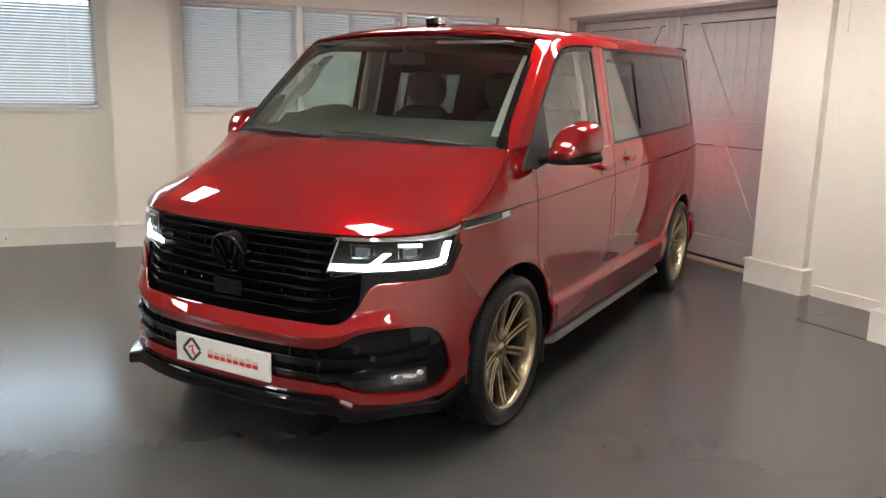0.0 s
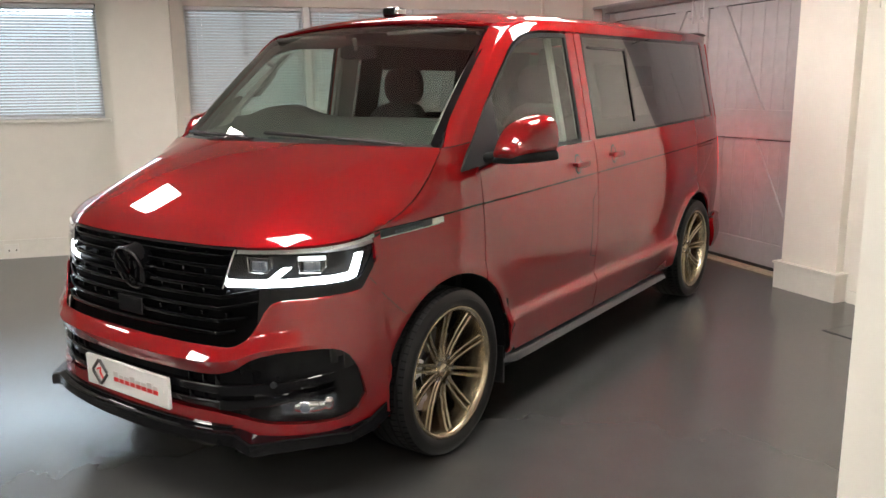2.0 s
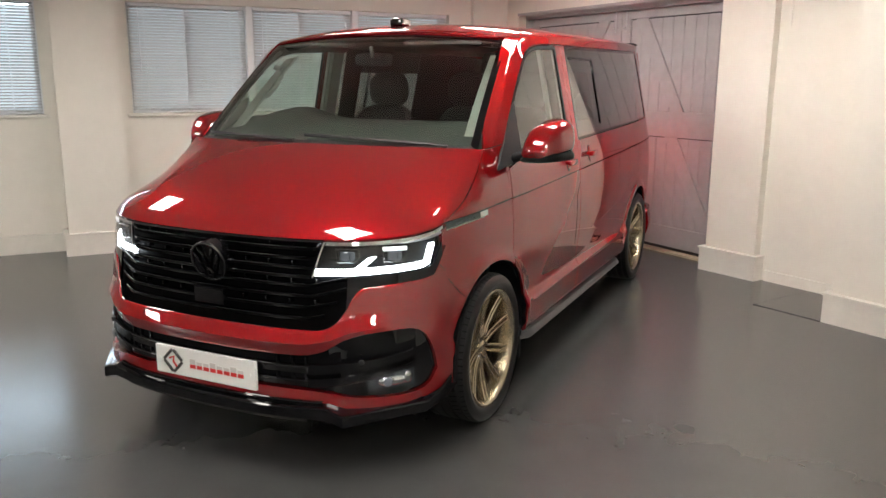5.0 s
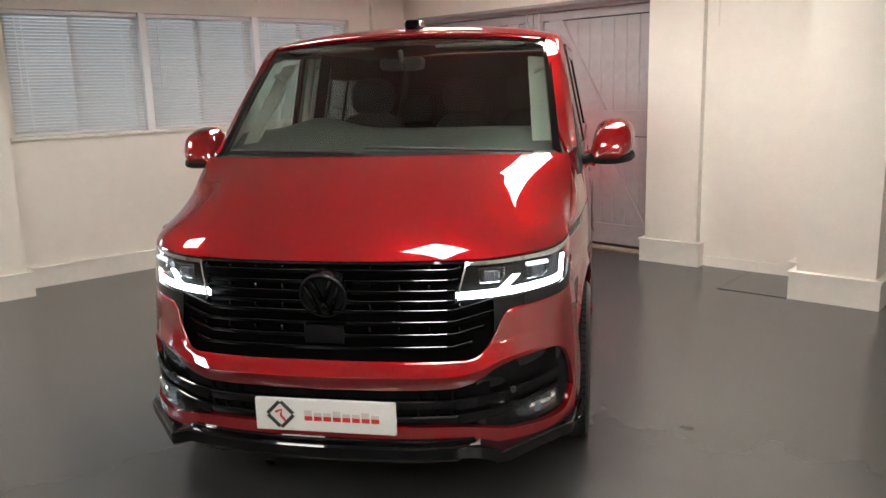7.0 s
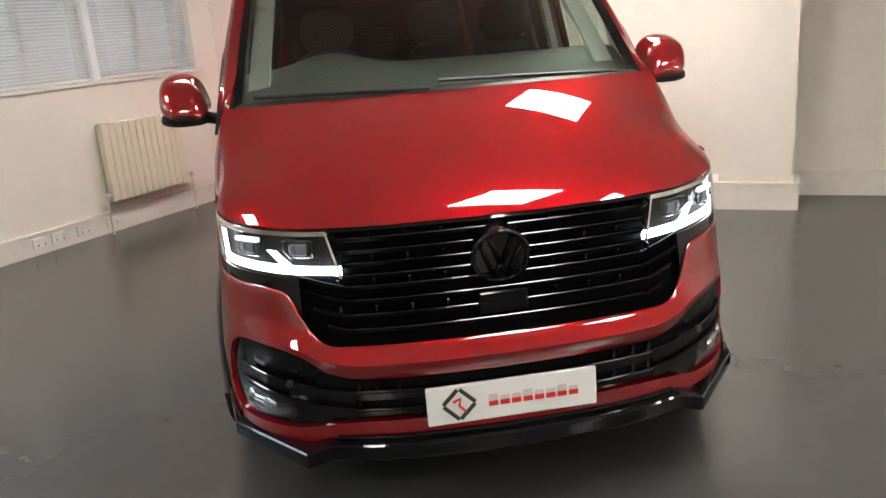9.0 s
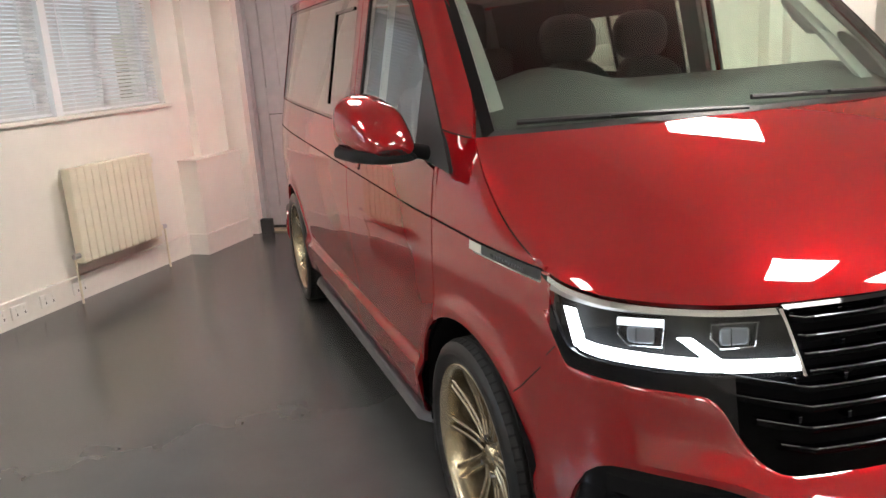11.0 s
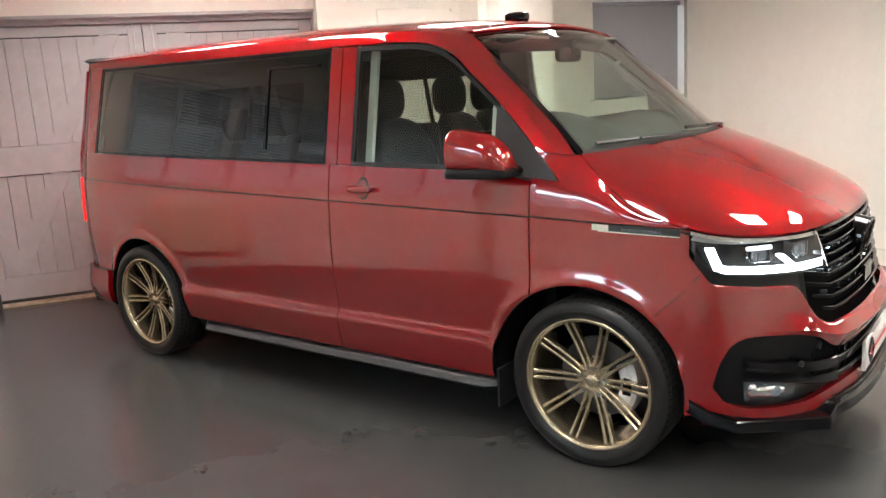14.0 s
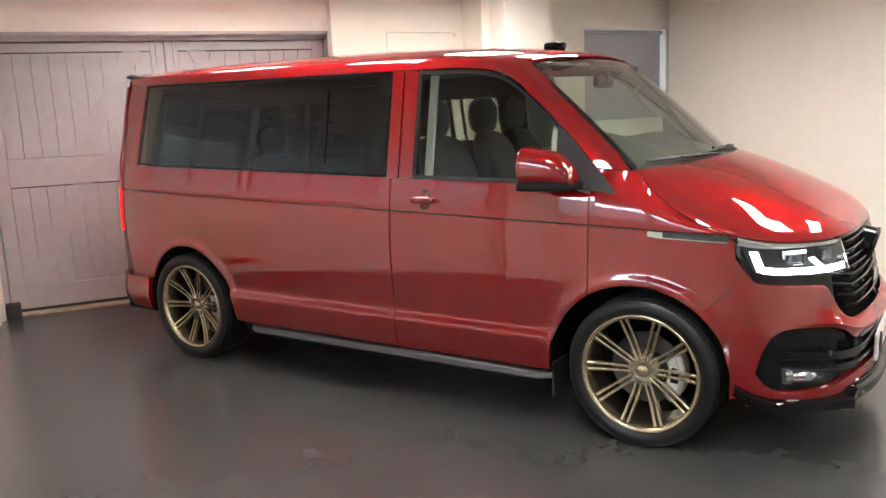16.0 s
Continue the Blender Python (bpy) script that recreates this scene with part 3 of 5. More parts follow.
prof = curve([0.22, 0.27, 0.30, 0.36, 0.42, 0.452, 0.462, 0.498, 0.51, 0.56, 0.65, 0.75, 0.85, 0.95, 1.02, 1.10, 1.20, 1.30, 1.50, 1.74, 1.80, 1.84],
             [0.868, 0.890, 0.900, 0.9135, 0.9225, 0.9265, 0.9255, 0.9065, 0.9062, 0.9105, 0.9190, 0.9235, 0.9235, 0.919, 0.914, 0.905, 0.886, 0.866, 0.825, 0.776, 0.762, 0.752])
taper = curve([-2.2, -2.0, -1.9, -1.75, -1.55, -1.35, -1.1, -0.6, 0.8, 1.4, 1.9, 2.1, 2.2, 2.28],
              [-0.16, -0.11, -0.085, -0.056, -0.03, -0.015, -0.003, 0.0, 0.0, -0.006, -0.03, -0.055, -0.085, -0.125])
low = curve([0.2, 0.42, 0.95, 2.0], [0.40, 0.40, 1.0, 1.0])


def side_x(y, z):
    """Half width of the body at y, z."""
    k = taper(y) * (low(min(z, 0.95)) if y < 0 else 1.0)
    r = math.hypot(abs(y) - ARCH_Y, z - AXLE_Z)
    flare = 0.012 * math.exp(-((r - ARCH_R - 0.012) / 0.035) ** 2) if z > 0.3 else 0
    if y < -1.79:
        flare *= max(0.0, (y + 1.895) / 0.105)
    return prof(z) + k + flare


def belt(y):
    return 1.040 + 0.0245 * y if y > -1.3 else 1.008 + 0.05 * (y + 1.3)


def lower(y):
    d = abs(abs(y) - ARCH_Y)
    if d < ARCH_R:
        return max(AXLE_Z + math.sqrt(ARCH_R**2 - d * d), 0.297 if y < ARCH_Y else 0.505)
    return 0.297 if y < ARCH_Y else 0.505


def sill_glass(y):
    return 1.2105 + 0.0235 * (y + 0.127) if y > -0.25 else 1.206 + 0.018 * (y + 0.332)


def knots(y0, y1, step=0.03):
    ys = set(round(v, 5) for v in span(y0, y1, max(2, int((y1 - y0) / step))))
    for c in (-ARCH_Y, ARCH_Y):
        for k in range(25):
            y = c + ARCH_R * math.cos(math.pi * k / 24)
            if y0 < y < y1:
                ys.add(round(y, 5))
    return sorted(ys)


def side_patch(ys, zlo, zhi, sgn, rows, inset=0.0, thick=0.014):
    def P(y, t):
        z = zlo(y) + (zhi(y) - zlo(y)) * t
        return Vector((sgn * (side_x(y, z) - inset), y, z))
    return sheet(P, ys, span(0, 1, rows) if isinstance(rows, int) else rows, (sgn, 0, 0), thick)


# plan of the nose: half width and depth at bumper height, by arc position
NX = [0.0, 0.15, 0.30, 0.45, 0.58, 0.69, 0.775, 0.835, 0.872, 0.892]
NYS = [-2.378, -2.375, -2.364, -2.338, -2.293, -2.228, -2.150, -2.065, -1.975, -1.893]
arc = [0.0]
for i in range(1, len(NX)):
    arc.append(arc[-1] + math.hypot(NX[i] - NX[i - 1], NYS[i] - NYS[i - 1]))
ARC = arc[-1]
nose_x = curve([a / ARC for a in arc], NX)
nose_y = curve([a / ARC for a in arc], NYS)
nose_d = curve([0.24, 0.34, 0.47, 0.52, 0.60, 0.62, 0.74, 0.88, 0.94, 1.0], [-0.012, -0.008, 0.0, 0.0, 0.018, 0.026, 0.052, 0.078, 0.094, 0.125])


def nose(s, z):
    """A point on the front skin; s from -1 to 1 across."""
    a = abs(s)
    x = nose_x(a) * (1 - 0.047 * max(0, z - 0.5) / 0.45 * a**2)
    y = nose_y(a) + nose_d(z) * (1 - a**3)
    return Vector((math.copysign(x, s) if s else 0.0, y, z))


def s_at(x):
    lo, hi = 0.0, 1.0
    for _ in range(40):
        m = (lo + hi) / 2
        if nose_x(m) < x:
            lo = m
        else:
            hi = m
    return lo


def s_aty(y):
    lo, hi = 0.0, 1.0
    for _ in range(40):
        m = (lo + hi) / 2
        if nose_y(m) < y:
            lo = m
        else:
            hi = m
    return lo


# hood
hood_z = curve([0, 0.5, 0.75, 0.9, 1.0], [0.940, 0.943, 0.953, 0.968, 0.986])


edge_x = curve([0, 0.3, 0.6, 0.8, 0.92, 1.0], [0.0, 0.012, 0.027, 0.034, 0.032, 0.027])


def crease_u(v):
    lo, hi = 0.2, 0.95
    for _ in range(24):
        m = (lo + hi) / 2
        if nose(m, hood_z(m)).x * (1 - v) + 0.80 * m * v < 0.50 + 0.13 * v:
            lo = m
        else:
            hi = m
    return lo


def hood(u, v):
    a = abs(u)
    f = nose(u, hood_z(a))
    r = Vector((0.80 * u, -1.645 + 0.185 * a**2.2, 1.260 - 0.010 * a * a))
    p = f.lerp(r, v)
    p.z += (0.150 * (1 - a**2) + 0.030 * a**2) * v * (1 - v) + 0.030 * (1 - a**4) * (1 - math.exp(-v / 0.06)) * (1 - v) ** 2
    # a crease from the lamp's inner corner to the windscreen corner; outboard of it the panel falls away
    d = abs(p.x) - (0.50 + 0.13 * v)
    d = 0.5 * (d + math.sqrt(d * d + 0.00002)) - 0.001
    if d > 0:
        # the outer shoulder rolls down steeply to the shut line
        arch = math.sin(math.pi * min(1, max(0, v)) ** 1.15)
        p.z -= arch * (0.150 * d + 0.026 * max(0.0, (a - 0.91) / 0.09) ** 2.6)
    if a > 0.60:
        p.x += math.copysign(((a - 0.60) / 0.40) ** 1.6 * edge_x(v), u)
        p.z += 0.010 * math.sin(math.pi * (a - 0.60) / 0.40) * (1 - math.exp(-v / 0.06)) * (1 - v) ** 3
    return p


def hood_w(w, v):
    """The bonnet with the crease lying on w = 0.55."""
    c, a = crease_u(v), abs(w)
    u = c * a / 0.55 if a <= 0.55 else c + (0.9985 - c) * (a - 0.55) / 0.45
    return hood(math.copysign(u, w), v)


us = sorted(set([round(v, 4) for v in span(-1, 1, 80)] + [k * v for k in (1, -1) for v in (0.535, 0.543, 0.557, 0.565, 0.91, 0.933, 0.943, 0.957, 0.964, 0.97, 0.98, 0.986, 0.991)]))
part("bonnet", sheet(lambda u, v: hood_w(u, 0.003 + 0.993 * v), us, span(0, 1, 40), (0, -0.4, 1), 0.02), PAINT, van, smooth=True)
part("bonnet_liner", sheet(lambda u, v: hood(u * 0.985, 0.03 + 0.94 * v) - Vector((0, 0, 0.03)), span(-1, 1, 16), span(0, 1, 8), (0, 0, 1), 0), DARK, van, smooth=True)

# roof side line: outer edge over the door glass, inner edge along windscreen and roof
OUT = [(-1.392, 1.150), (-1.27, 1.292), (-1.14, 1.426), (-1.04, 1.518), (-0.95, 1.592), (-0.86, 1.668), (-0.757, 1.715), (-0.60, 1.741), (-0.28, 1.752), (0.30, 1.758), (0.90, 1.766), (1.50, 1.778), (1.90, 1.785), (2.13, 1.788)]
INN = [(0.827, -1.440, 1.248), (0.781, -1.335, 1.352), (0.757, -1.215, 1.462), (0.738, -1.12, 1.55), (0.722, -1.03, 1.632), (0.706, -0.945, 1.712), (0.698, -0.86, 1.765), (0.697, -0.62, 1.802),
       (0.698, -0.28, 1.822), (0.70, 0.30, 1.836), (0.70, 0.90, 1.843), (0.70, 1.50, 1.845), (0.694, 1.90, 1.842), (0.672, 2.13, 1.832)]
ks = list(range(len(OUT)))
oy, oz = curve(ks, [p[0] for p in OUT]), curve(ks, [p[1] for p in OUT])
ix, iy, iz = (curve(ks, [p[i] for p in INN]) for i in range(3))


def rail(k, t, sgn):
    o = Vector((side_x(oy(k), oz(k)), oy(k), oz(k)))
    i = Vector((ix(k), iy(k), iz(k)))
    p = o.lerp(i, t)
    b = 0.022 if k > 6 else 0.009 + 0.013 * (k / 6) ** 2
    p += Vector((0.75, -0.35 if k < 6 else 0, 0.66)).normalized() * (b * (1 - (math.sqrt((2 * t - 1) ** 2 + 0.02) - 0.1414) / 0.8685))
    p.x *= sgn
    return p


def roof(u, k):
    a = abs(u)
    e = Vector((ix(k), iy(k), iz(k)))
    front = max(0.0, 1 - (k - 6) / 1.5) if k < 7.5 else 0.0
    return Vector((e.x * u, e.y - 0.055 * (1 - a * a) * front, e.z + (0.045 + 0.018 * min(1, (k - 6) / 3)) * (1 - a**2.4)))


# windscreen
WB, WT = 0.775, 0.694


def screen(u, v):
    a2 = u * u
    b = Vector((WB * u, -1.464 - 0.142 * (1 - a2), 1.240 + 0.010 * (1 - a2)))
    t = Vector((WT * u, -0.905 - 0.075 * (1 - a2), 1.742 + 0.036 * (1 - a2)))
    p = b.lerp(t, v)
    return p + Vector((0, -0.62, 0.78)) * (0.022 * 4 * v * (1 - v) * (1 - 0.4 * a2))


part("roof", sheet(lambda u, k: roof(u, k), span(-1, 1, 24), span(6, 13, 42), (0, 0, 1), 0.015), PAINT, van, smooth=True)
part("roof_front", sheet(lambda u, t: screen(u, 1.012).lerp(roof(u, 6), t) + Vector((0, -0.002, 0.010 * math.sin(math.pi * (0.25 + 0.75 * t)) - 0.006 * t)), span(-0.97, 0.97, 28), span(0, 1, 5), (0, -0.3, 1), 0.01), PAINT, van, smooth=True)
part("headliner", sheet(lambda u, k: roof(u * 0.98, k) - Vector((0, 0, 0.05)), span(-1, 1, 12), span(6.3, 12.9, 12), (0, 0, -1), 0), HEADLIN, van, smooth=True)
part("roof_beacon", rounded(0, -0.70, 1.862, 0.042, 0.06, 0.025, 4), GLOSSB, van, "small black roof lamp with a chrome end")
part("beacon_trim", rounded(0.034, -0.70, 1.864, 0.013, 0.045, 0.017, 5), CHROME, van)

w = part("windscreen", sheet(screen, span(-0.985, 0.985, 28), span(0.02, 0.985, 16), (0, -1, 1), 0.005), GLASSC, van, "clear windscreen glass", smooth=True)
w.visible_shadow = False
for a, b, c, d in ((-1.03, -0.988, 0, 1), (0.988, 1.03, 0, 1), (-0.988, 0.988, -0.02, 0.03), (-0.988, 0.988, 0.972, 1.01)):
    part("windscreen_seal", sheet(lambda u, v: screen(u, v) - Vector((0, -0.004, 0.005)), span(a, b, 3 if b - a < 0.2 else 28), span(c, d, 16 if d - c > 0.5 else 3), (0, -1, 1), 0.02), GLOSSB, van, smooth=True)
for sgn in (1, -1):
    part("pillar_trim", sheet(lambda u, v: screen(sgn * u, v) + Vector((0, 0.095, -0.06)), span(0.875, 0.985, 5), span(0.0, 0.97, 14), (0, -1, 1), 0.012), TRIMG, van, "light grey inner windscreen pillar trim", smooth=True)
part("cowl", sheet(lambda u, v: screen(u, 0.03).lerp(hood(u, 0.985) - Vector((0, 0, 0.02)), v), span(-1, 1, 24), span(-0.1, 1.05, 3), (0, -0.5, 1), 0.01), SATINB, van, smooth=True)


def wiper(u0, u1, v1):
    pv = screen(u0, 0.0) + Vector((0, -0.02, 0.02))
    tip = screen(u1, v1) + Vector((0, -0.02, 0.025))
    mid = screen(u0 + (u1 - u0) * 0.5, v1 * 0.4) + Vector((0, -0.022, 0.026))
    wp = part("wiper", tube([pv, mid, mid.lerp(tip, 0.35)], 0.008, 8, 0.7), SATINB, van)
    pts = [screen(u0 + (u1 - u0) * t, 0.012 + v1 * t) + Vector((0, -0.011, 0.014)) for t in span(0.12, 1.08, 8)]
    part("blade", tube(pts, 0.007, 6, 1.2), SATINB, wp)


wiper(-0.10, -0.86, 0.030)
wiper(0.88, 0.02, 0.035)

for sgn in (1, -1):
    # front wing: below and above the swage line
    part("front_wing", side_patch(knots(-1.892, -1.271, 0.02), lower, lambda y: belt(y) - 0.003, sgn, 16), PAINT, van, smooth=True)

    # upper wing: up to the bonnet edge, then up to the seam under the windscreen pillar
    tops = [hood(1.0, v) + Vector((0.002, 0, -0.002)) for v in span(0, 1, 26)] + [rail(0.80 * (1 - q), q, 1) - Vector((0.001, 0, 0.002)) for q in span(0.9, 0, 10)]

    def wing_top(a, t, sgn=sgn):
        e = tops[int(a)]
        b = belt(e.y) + 0.003
        z = b + (e.z - b) * t
        return Vector((sgn * (side_x(e.y, z) * (1 - t**3.5) + e.x * t**3.5), e.y, z))
    part("wing_top", sheet(wing_top, list(range(len(tops))), span(0, 1, 14), (sgn, 0, 0.2), 0.012), PAINT, van, smooth=True)
    part("wing_edge", side_patch(span(tops[-1].y, -1.271, 3), lambda y: belt(y) + 0.003, lambda y: 1.16, sgn, 6), PAINT, van, smooth=True)

    # front door
    dy0, dy1 = -1.266, -0.166
    door = part("front_door", side_patch(knots(dy0, dy1, 0.04), lower, lambda y: belt(y) - 0.003, sgn, span(0, 0.34, 24) + span(0.37, 1, 12)), PAINT, van, smooth=True)
    part("door_upper", side_patch(span(dy0, dy1, 26), lambda y: belt(y) + 0.003, lambda y: (1.147 + (sill_glass(y) - 0.006 - 1.147) * min(1, max(0, (y + 1.266) / 0.16))), sgn, 8), PAINT, door, smooth=True)
    gtop = curve([-1.12, -1.04, -0.95, -0.86, -0.757, -0.60, -0.29], [1.428, 1.500, 1.574, 1.648, 1.698, 1.724, 1.736])
    g = part("door_glass", side_patch(span(-1.105, -0.318, 26), lambda y: sill_glass(y) + 0.012, lambda y: gtop(y) - 0.012, sgn, 10, 0.006, 0.004), GLASSC, door, "clear door glass", smooth=True)
    g.visible_shadow = False
    # black frame round the door glass
    part("glass_seal", side_patch(span(-1.12, -0.30, 26), lambda y: sill_glass(y) - 0.004, lambda y: sill_glass(y) + 0.014, sgn, 2, 0.001), SATINB, door, smooth=True)
    part("glass_seal", side_patch(span(-1.12, -0.30, 26), lambda y: gtop(y) - 0.014, lambda y: gtop(y) + 0.004, sgn, 2, 0.001), LINING, door, smooth=True)
    part("glass_seal", side_patch(span(-0.322, -0.298, 2), lambda y: sill_glass(y), lambda y: gtop(y), sgn, 10, 0.001), LINING, door, smooth=True)
    sail_top = curve([-1.392, -1.27, -1.14, -1.09], [1.152, 1.288, 1.420, 1.452])
    part("mirror_sail", side_patch(span(-1.388, -1.098, 12), lambda y: 1.150 + 0.03 * max(0, (y + 1.388) / 0.29), sail_top, sgn, 6, -0.004, 0.02), GREYP, door, "dark grey plastic corner panel", smooth=True)

    part("sail_trim", side_patch(span(-1.40, -1.055, 12), lambda y: 1.13, lambda y: min(sail_top(min(y, -1.09)), 1.47) - 0.004, sgn, 6, 0.034, 0.012), TRIMG, door, "light grey inner corner trim", smooth=True)

    # mirror
    mc = (sgn * 1.030, -1.136, 1.278)

    def shell(z0, z1, fall, grow, p):
        """A mirror shell lofted from its flat back to the rounded nose."""
        bm = bmesh.new()
        rings = []
        for f in [-0.035, 0.0, 0.02] + span(0.08, 1.0, 14):
            g = max(f, 0.0)
            cap = 1.0 if g < 0.6 else math.sqrt(1 - 0.90 * ((g - 0.6) / 0.4) ** 2)
            sc_ = 0.93 if f < 0 else (0.985 if f == 0 else 1.0)
            wide = (0.097 + grow) * (1 - 0.13 * g) * (0.35 + 0.65 * cap) * sc_
            top = z0 + (z1 - fall * g**1.7 - z0) * ((cap if fall else 0.75 + 0.25 * cap) * sc_)
            zc, hz = (z0 + top) / 2, (top - z0) / 2
            ring = []
            for i in range(36):
                th = 2 * math.pi * i / 36
                cx_, sz_ = (math.copysign(abs(v) ** (2 / p), v) for v in (math.cos(th), math.sin(th)))
                k = (sz_ + 1) / 2
                x = wide * cx_ * (1 - 0.10 * k * k)
                if cx_ < 0:
                    x -= 0.030 * (1 - k) ** 2 * -cx_ - 0.010 * k
                ring.append(bm.verts.new((mc[0] + sgn * (x - 0.026 * g * g), mc[1] + 0.108 - 0.228 * max(f, -0.03), zc + hz * sz_)))
            rings.append(ring)
        for r0, r1 in zip(rings, rings[1:]):
            for i in range(36):
                bm.faces.new((r0[i], r0[(i + 1) % 36], r1[(i + 1) % 36], r1[i]))
        bm.faces.new(rings[0])
        bm.faces.new(rings[-1])
        bmesh.ops.recalc_face_normals(bm, faces=bm.faces[:])
        return bm
    m = part("door_mirror", shell(1.198, 1.370, 0.056, 0.0, 3.0), PAINT, van, "red door mirror with a black base", smooth=True)
    part("mirror_base", shell(1.176, 1.226, 0.0, 0.003, 3.8), LINING, m, smooth=True)
    part("mirror_arm", tube([(sgn * 0.860, -1.215, 1.186), (sgn * 0.90, -1.20, 1.196), (sgn * 0.95, -1.17, 1.204), (sgn * 1.0, -1.13, 1.206)], 0.030, 14, 0.75), LINING, m, smooth=True)
    part("mirror_glass", rounded(mc[0] - sgn * 0.01, mc[1] + 0.112, 1.288, 0.074, 0.008, 0.060, 4), MIRROR, m, smooth=True)

    # B pillar between the doors
    part("door_pillar", side_patch([-0.300, -0.26, -0.214], lambda y: sill_glass(y) - 0.004, lambda y: oz(8) - 0.006 + (y + 0.28) * 0.01, sgn, 10), PAINT, van, smooth=True)
    part("rear_pillar_front", side_patch([-0.207, -0.17, -0.135], lambda y: sill_glass(-0.2) - 0.004, lambda y: oz(8) - 0.006 + (y + 0.28) * 0.01, sgn, 10), PAINT, van, smooth=True)
    # rear side: lower panel, upper panel, glass
    side = part("sliding_door" if sgn > 0 else "rear_side_panel", side_patch(knots(-0.160, 1.052, 0.06) + knots(1.06, 2.255, 0.03), lower, lambda y: belt(y) - 0.003, sgn, span(0, 0.34, 24) + span(0.37, 1, 12)), PAINT, van, smooth=True)
    part("panel_upper", side_patch(span(-0.160, 2.255, 40), lambda y: belt(y) + 0.003, lambda y: sill_glass(y) - 0.005, sgn, 8), PAINT, side, smooth=True)
    rt = lambda y: 1.748 + 0.0125 * (y + 0.14)
    slant = lambda t: 1.985 - 0.06 * t

    def rear_glass(a, t, sgn=sgn, inset=0.004):
        y = -0.135 + a * (slant(t) + 0.135)
        z0, z1 = sill_glass(y), rt(y)
        z = z0 + (z1 - z0) * t
        return Vector((sgn * (side_x(y, z) - inset), y, z))
    g = part("rear_side_glass", sheet(rear_glass, span(0, 1, 40), span(0, 1, 10), (sgn, 0, 0), 0.004), GLASST, van, "dark tinted privacy glass", smooth=True)
    g.visible_shadow = False
    # slim dark edge of the rear glass
    for f, us_, vs_ in ((0, span(0, 1, 40), [0, 0.02]), (1, span(0, 1, 40), [0.975, 1.0]), (2, [0, 0.009], span(0, 1, 10)), (3, [0.99, 1.0], span(0, 1, 10))):
        part("glass_edge", sheet(lambda a, t: rear_glass(a, t, sgn, 0.001), us_, vs_, (sgn, 0, 0), 0.008), GLOSSB, g, smooth=True)
    # sliding pane frame in the rear glass
    fy = 0.30 if sgn < 0 else 0.42
    part("slider_frame", sheet(lambda a, t: Vector((sgn * (side_x(a, 1.28 + 0.41 * t) + 0.003), a, 1.28 + 0.41 * t)), [fy, fy + 0.02], span(0, 1, 8), (sgn, 0, 0), 0.01), GLOSSB, g, smooth=True)
    part("slider_frame", sheet(lambda a, t: Vector((sgn * (side_x(a, 1.675 + 0.012 * t) + 0.002), a, 1.675 + 0.012 * t)), span(-0.06, fy, 8), [0, 1], (sgn, 0, 0), 0.01), GLOSSB, g, smooth=True)

    ro = ((-0.12, 0.10, 1.16, 1.75), (0.95, 1.96, 1.16, 1.75), (0.10, 0.95, 1.16, 1.305), (0.10, 0.95, 1.60, 1.75), (0.48, 0.52, 1.305, 1.60))
    for ya, yb3, za, zb3 in ro:
        part("window_lining", side_patch(span(ya, yb3, 6), lambda y: za, lambda y: zb3, sgn, 6, 0.055, 0.006), LINING, van, "black window lining board", smooth=True)

    def d_pillar(t, a, sgn=sgn):
        y0 = slant(t) + 0.006
        y1 = 2.235 - 0.10 * t**1.5
        y = y0 + a * (y1 - y0)
        z = sill_glass(y) - 0.004 + (1.783 - sill_glass(y)) * t
        return Vector((sgn * side_x(y, z), y, z))
    part("rear_pillar", sheet(d_pillar, span(0, 1, 12), span(0, 1, 10), (sgn, 0, 0), 0.012), PAINT, van, smooth=True)
    # strip between glass and roof line
    part("roof_side", sheet(lambda k, t: rail(0.80 * (1 - t) + k * (1 - 0.80 * (1 - t) / 13), t, sgn), span(0, 13, 78), span(0, 1, 16), (sgn, 0, 0.6), 0.014), PAINT, van, smooth=True)
    pts = [rail(0.80 - 0.80 * t, t, sgn) + Vector((sgn * 0.0005, 0, -0.001)) for t in span(0.02, 0.98, 14)]
    part("pillar_seam", tube(pts, 0.0022, 6), DARK, van)
    part("side_strip", side_patch(span(-0.135, 2.13, 30), lambda y: rt(min(y, 1.94)) + 0.004, lambda y: 1.754 + 0.0135 * (y + 0.28), sgn, 3, 0.0, 0.01), PAINT, van, smooth=True)
    # black sheet added behind the gaps; darkens the belt groove like its shade
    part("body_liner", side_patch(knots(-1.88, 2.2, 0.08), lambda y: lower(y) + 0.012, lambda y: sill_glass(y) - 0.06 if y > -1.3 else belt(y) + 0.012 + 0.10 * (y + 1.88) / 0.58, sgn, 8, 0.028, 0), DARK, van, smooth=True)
    part("pillar_liner", side_patch(span(-0.365, -0.325, 3), lambda y: 1.10, lambda y: 1.72, sgn, 8, 0.075, 0.02), TRIMG, van, "light grey inner pillar trim", smooth=True)
    part("pillar_liner", side_patch(span(-0.30, -0.11, 3), lambda y: 1.15, lambda y: 1.75, sgn, 6, 0.03, 0), TRIMG, van, "light grey inner pillar trim", smooth=True)
    part("pillar_liner", sheet(lambda k, t: rail(k, 0.12 + 0.76 * t, sgn) - Vector((sgn * 0.02, -0.012, 0.022)), span(0.2, 6, 18), span(0, 1, 4), (-sgn, 0, -0.5), 0), TRIMG, van, "light grey inner windscreen pillar trim", smooth=True)
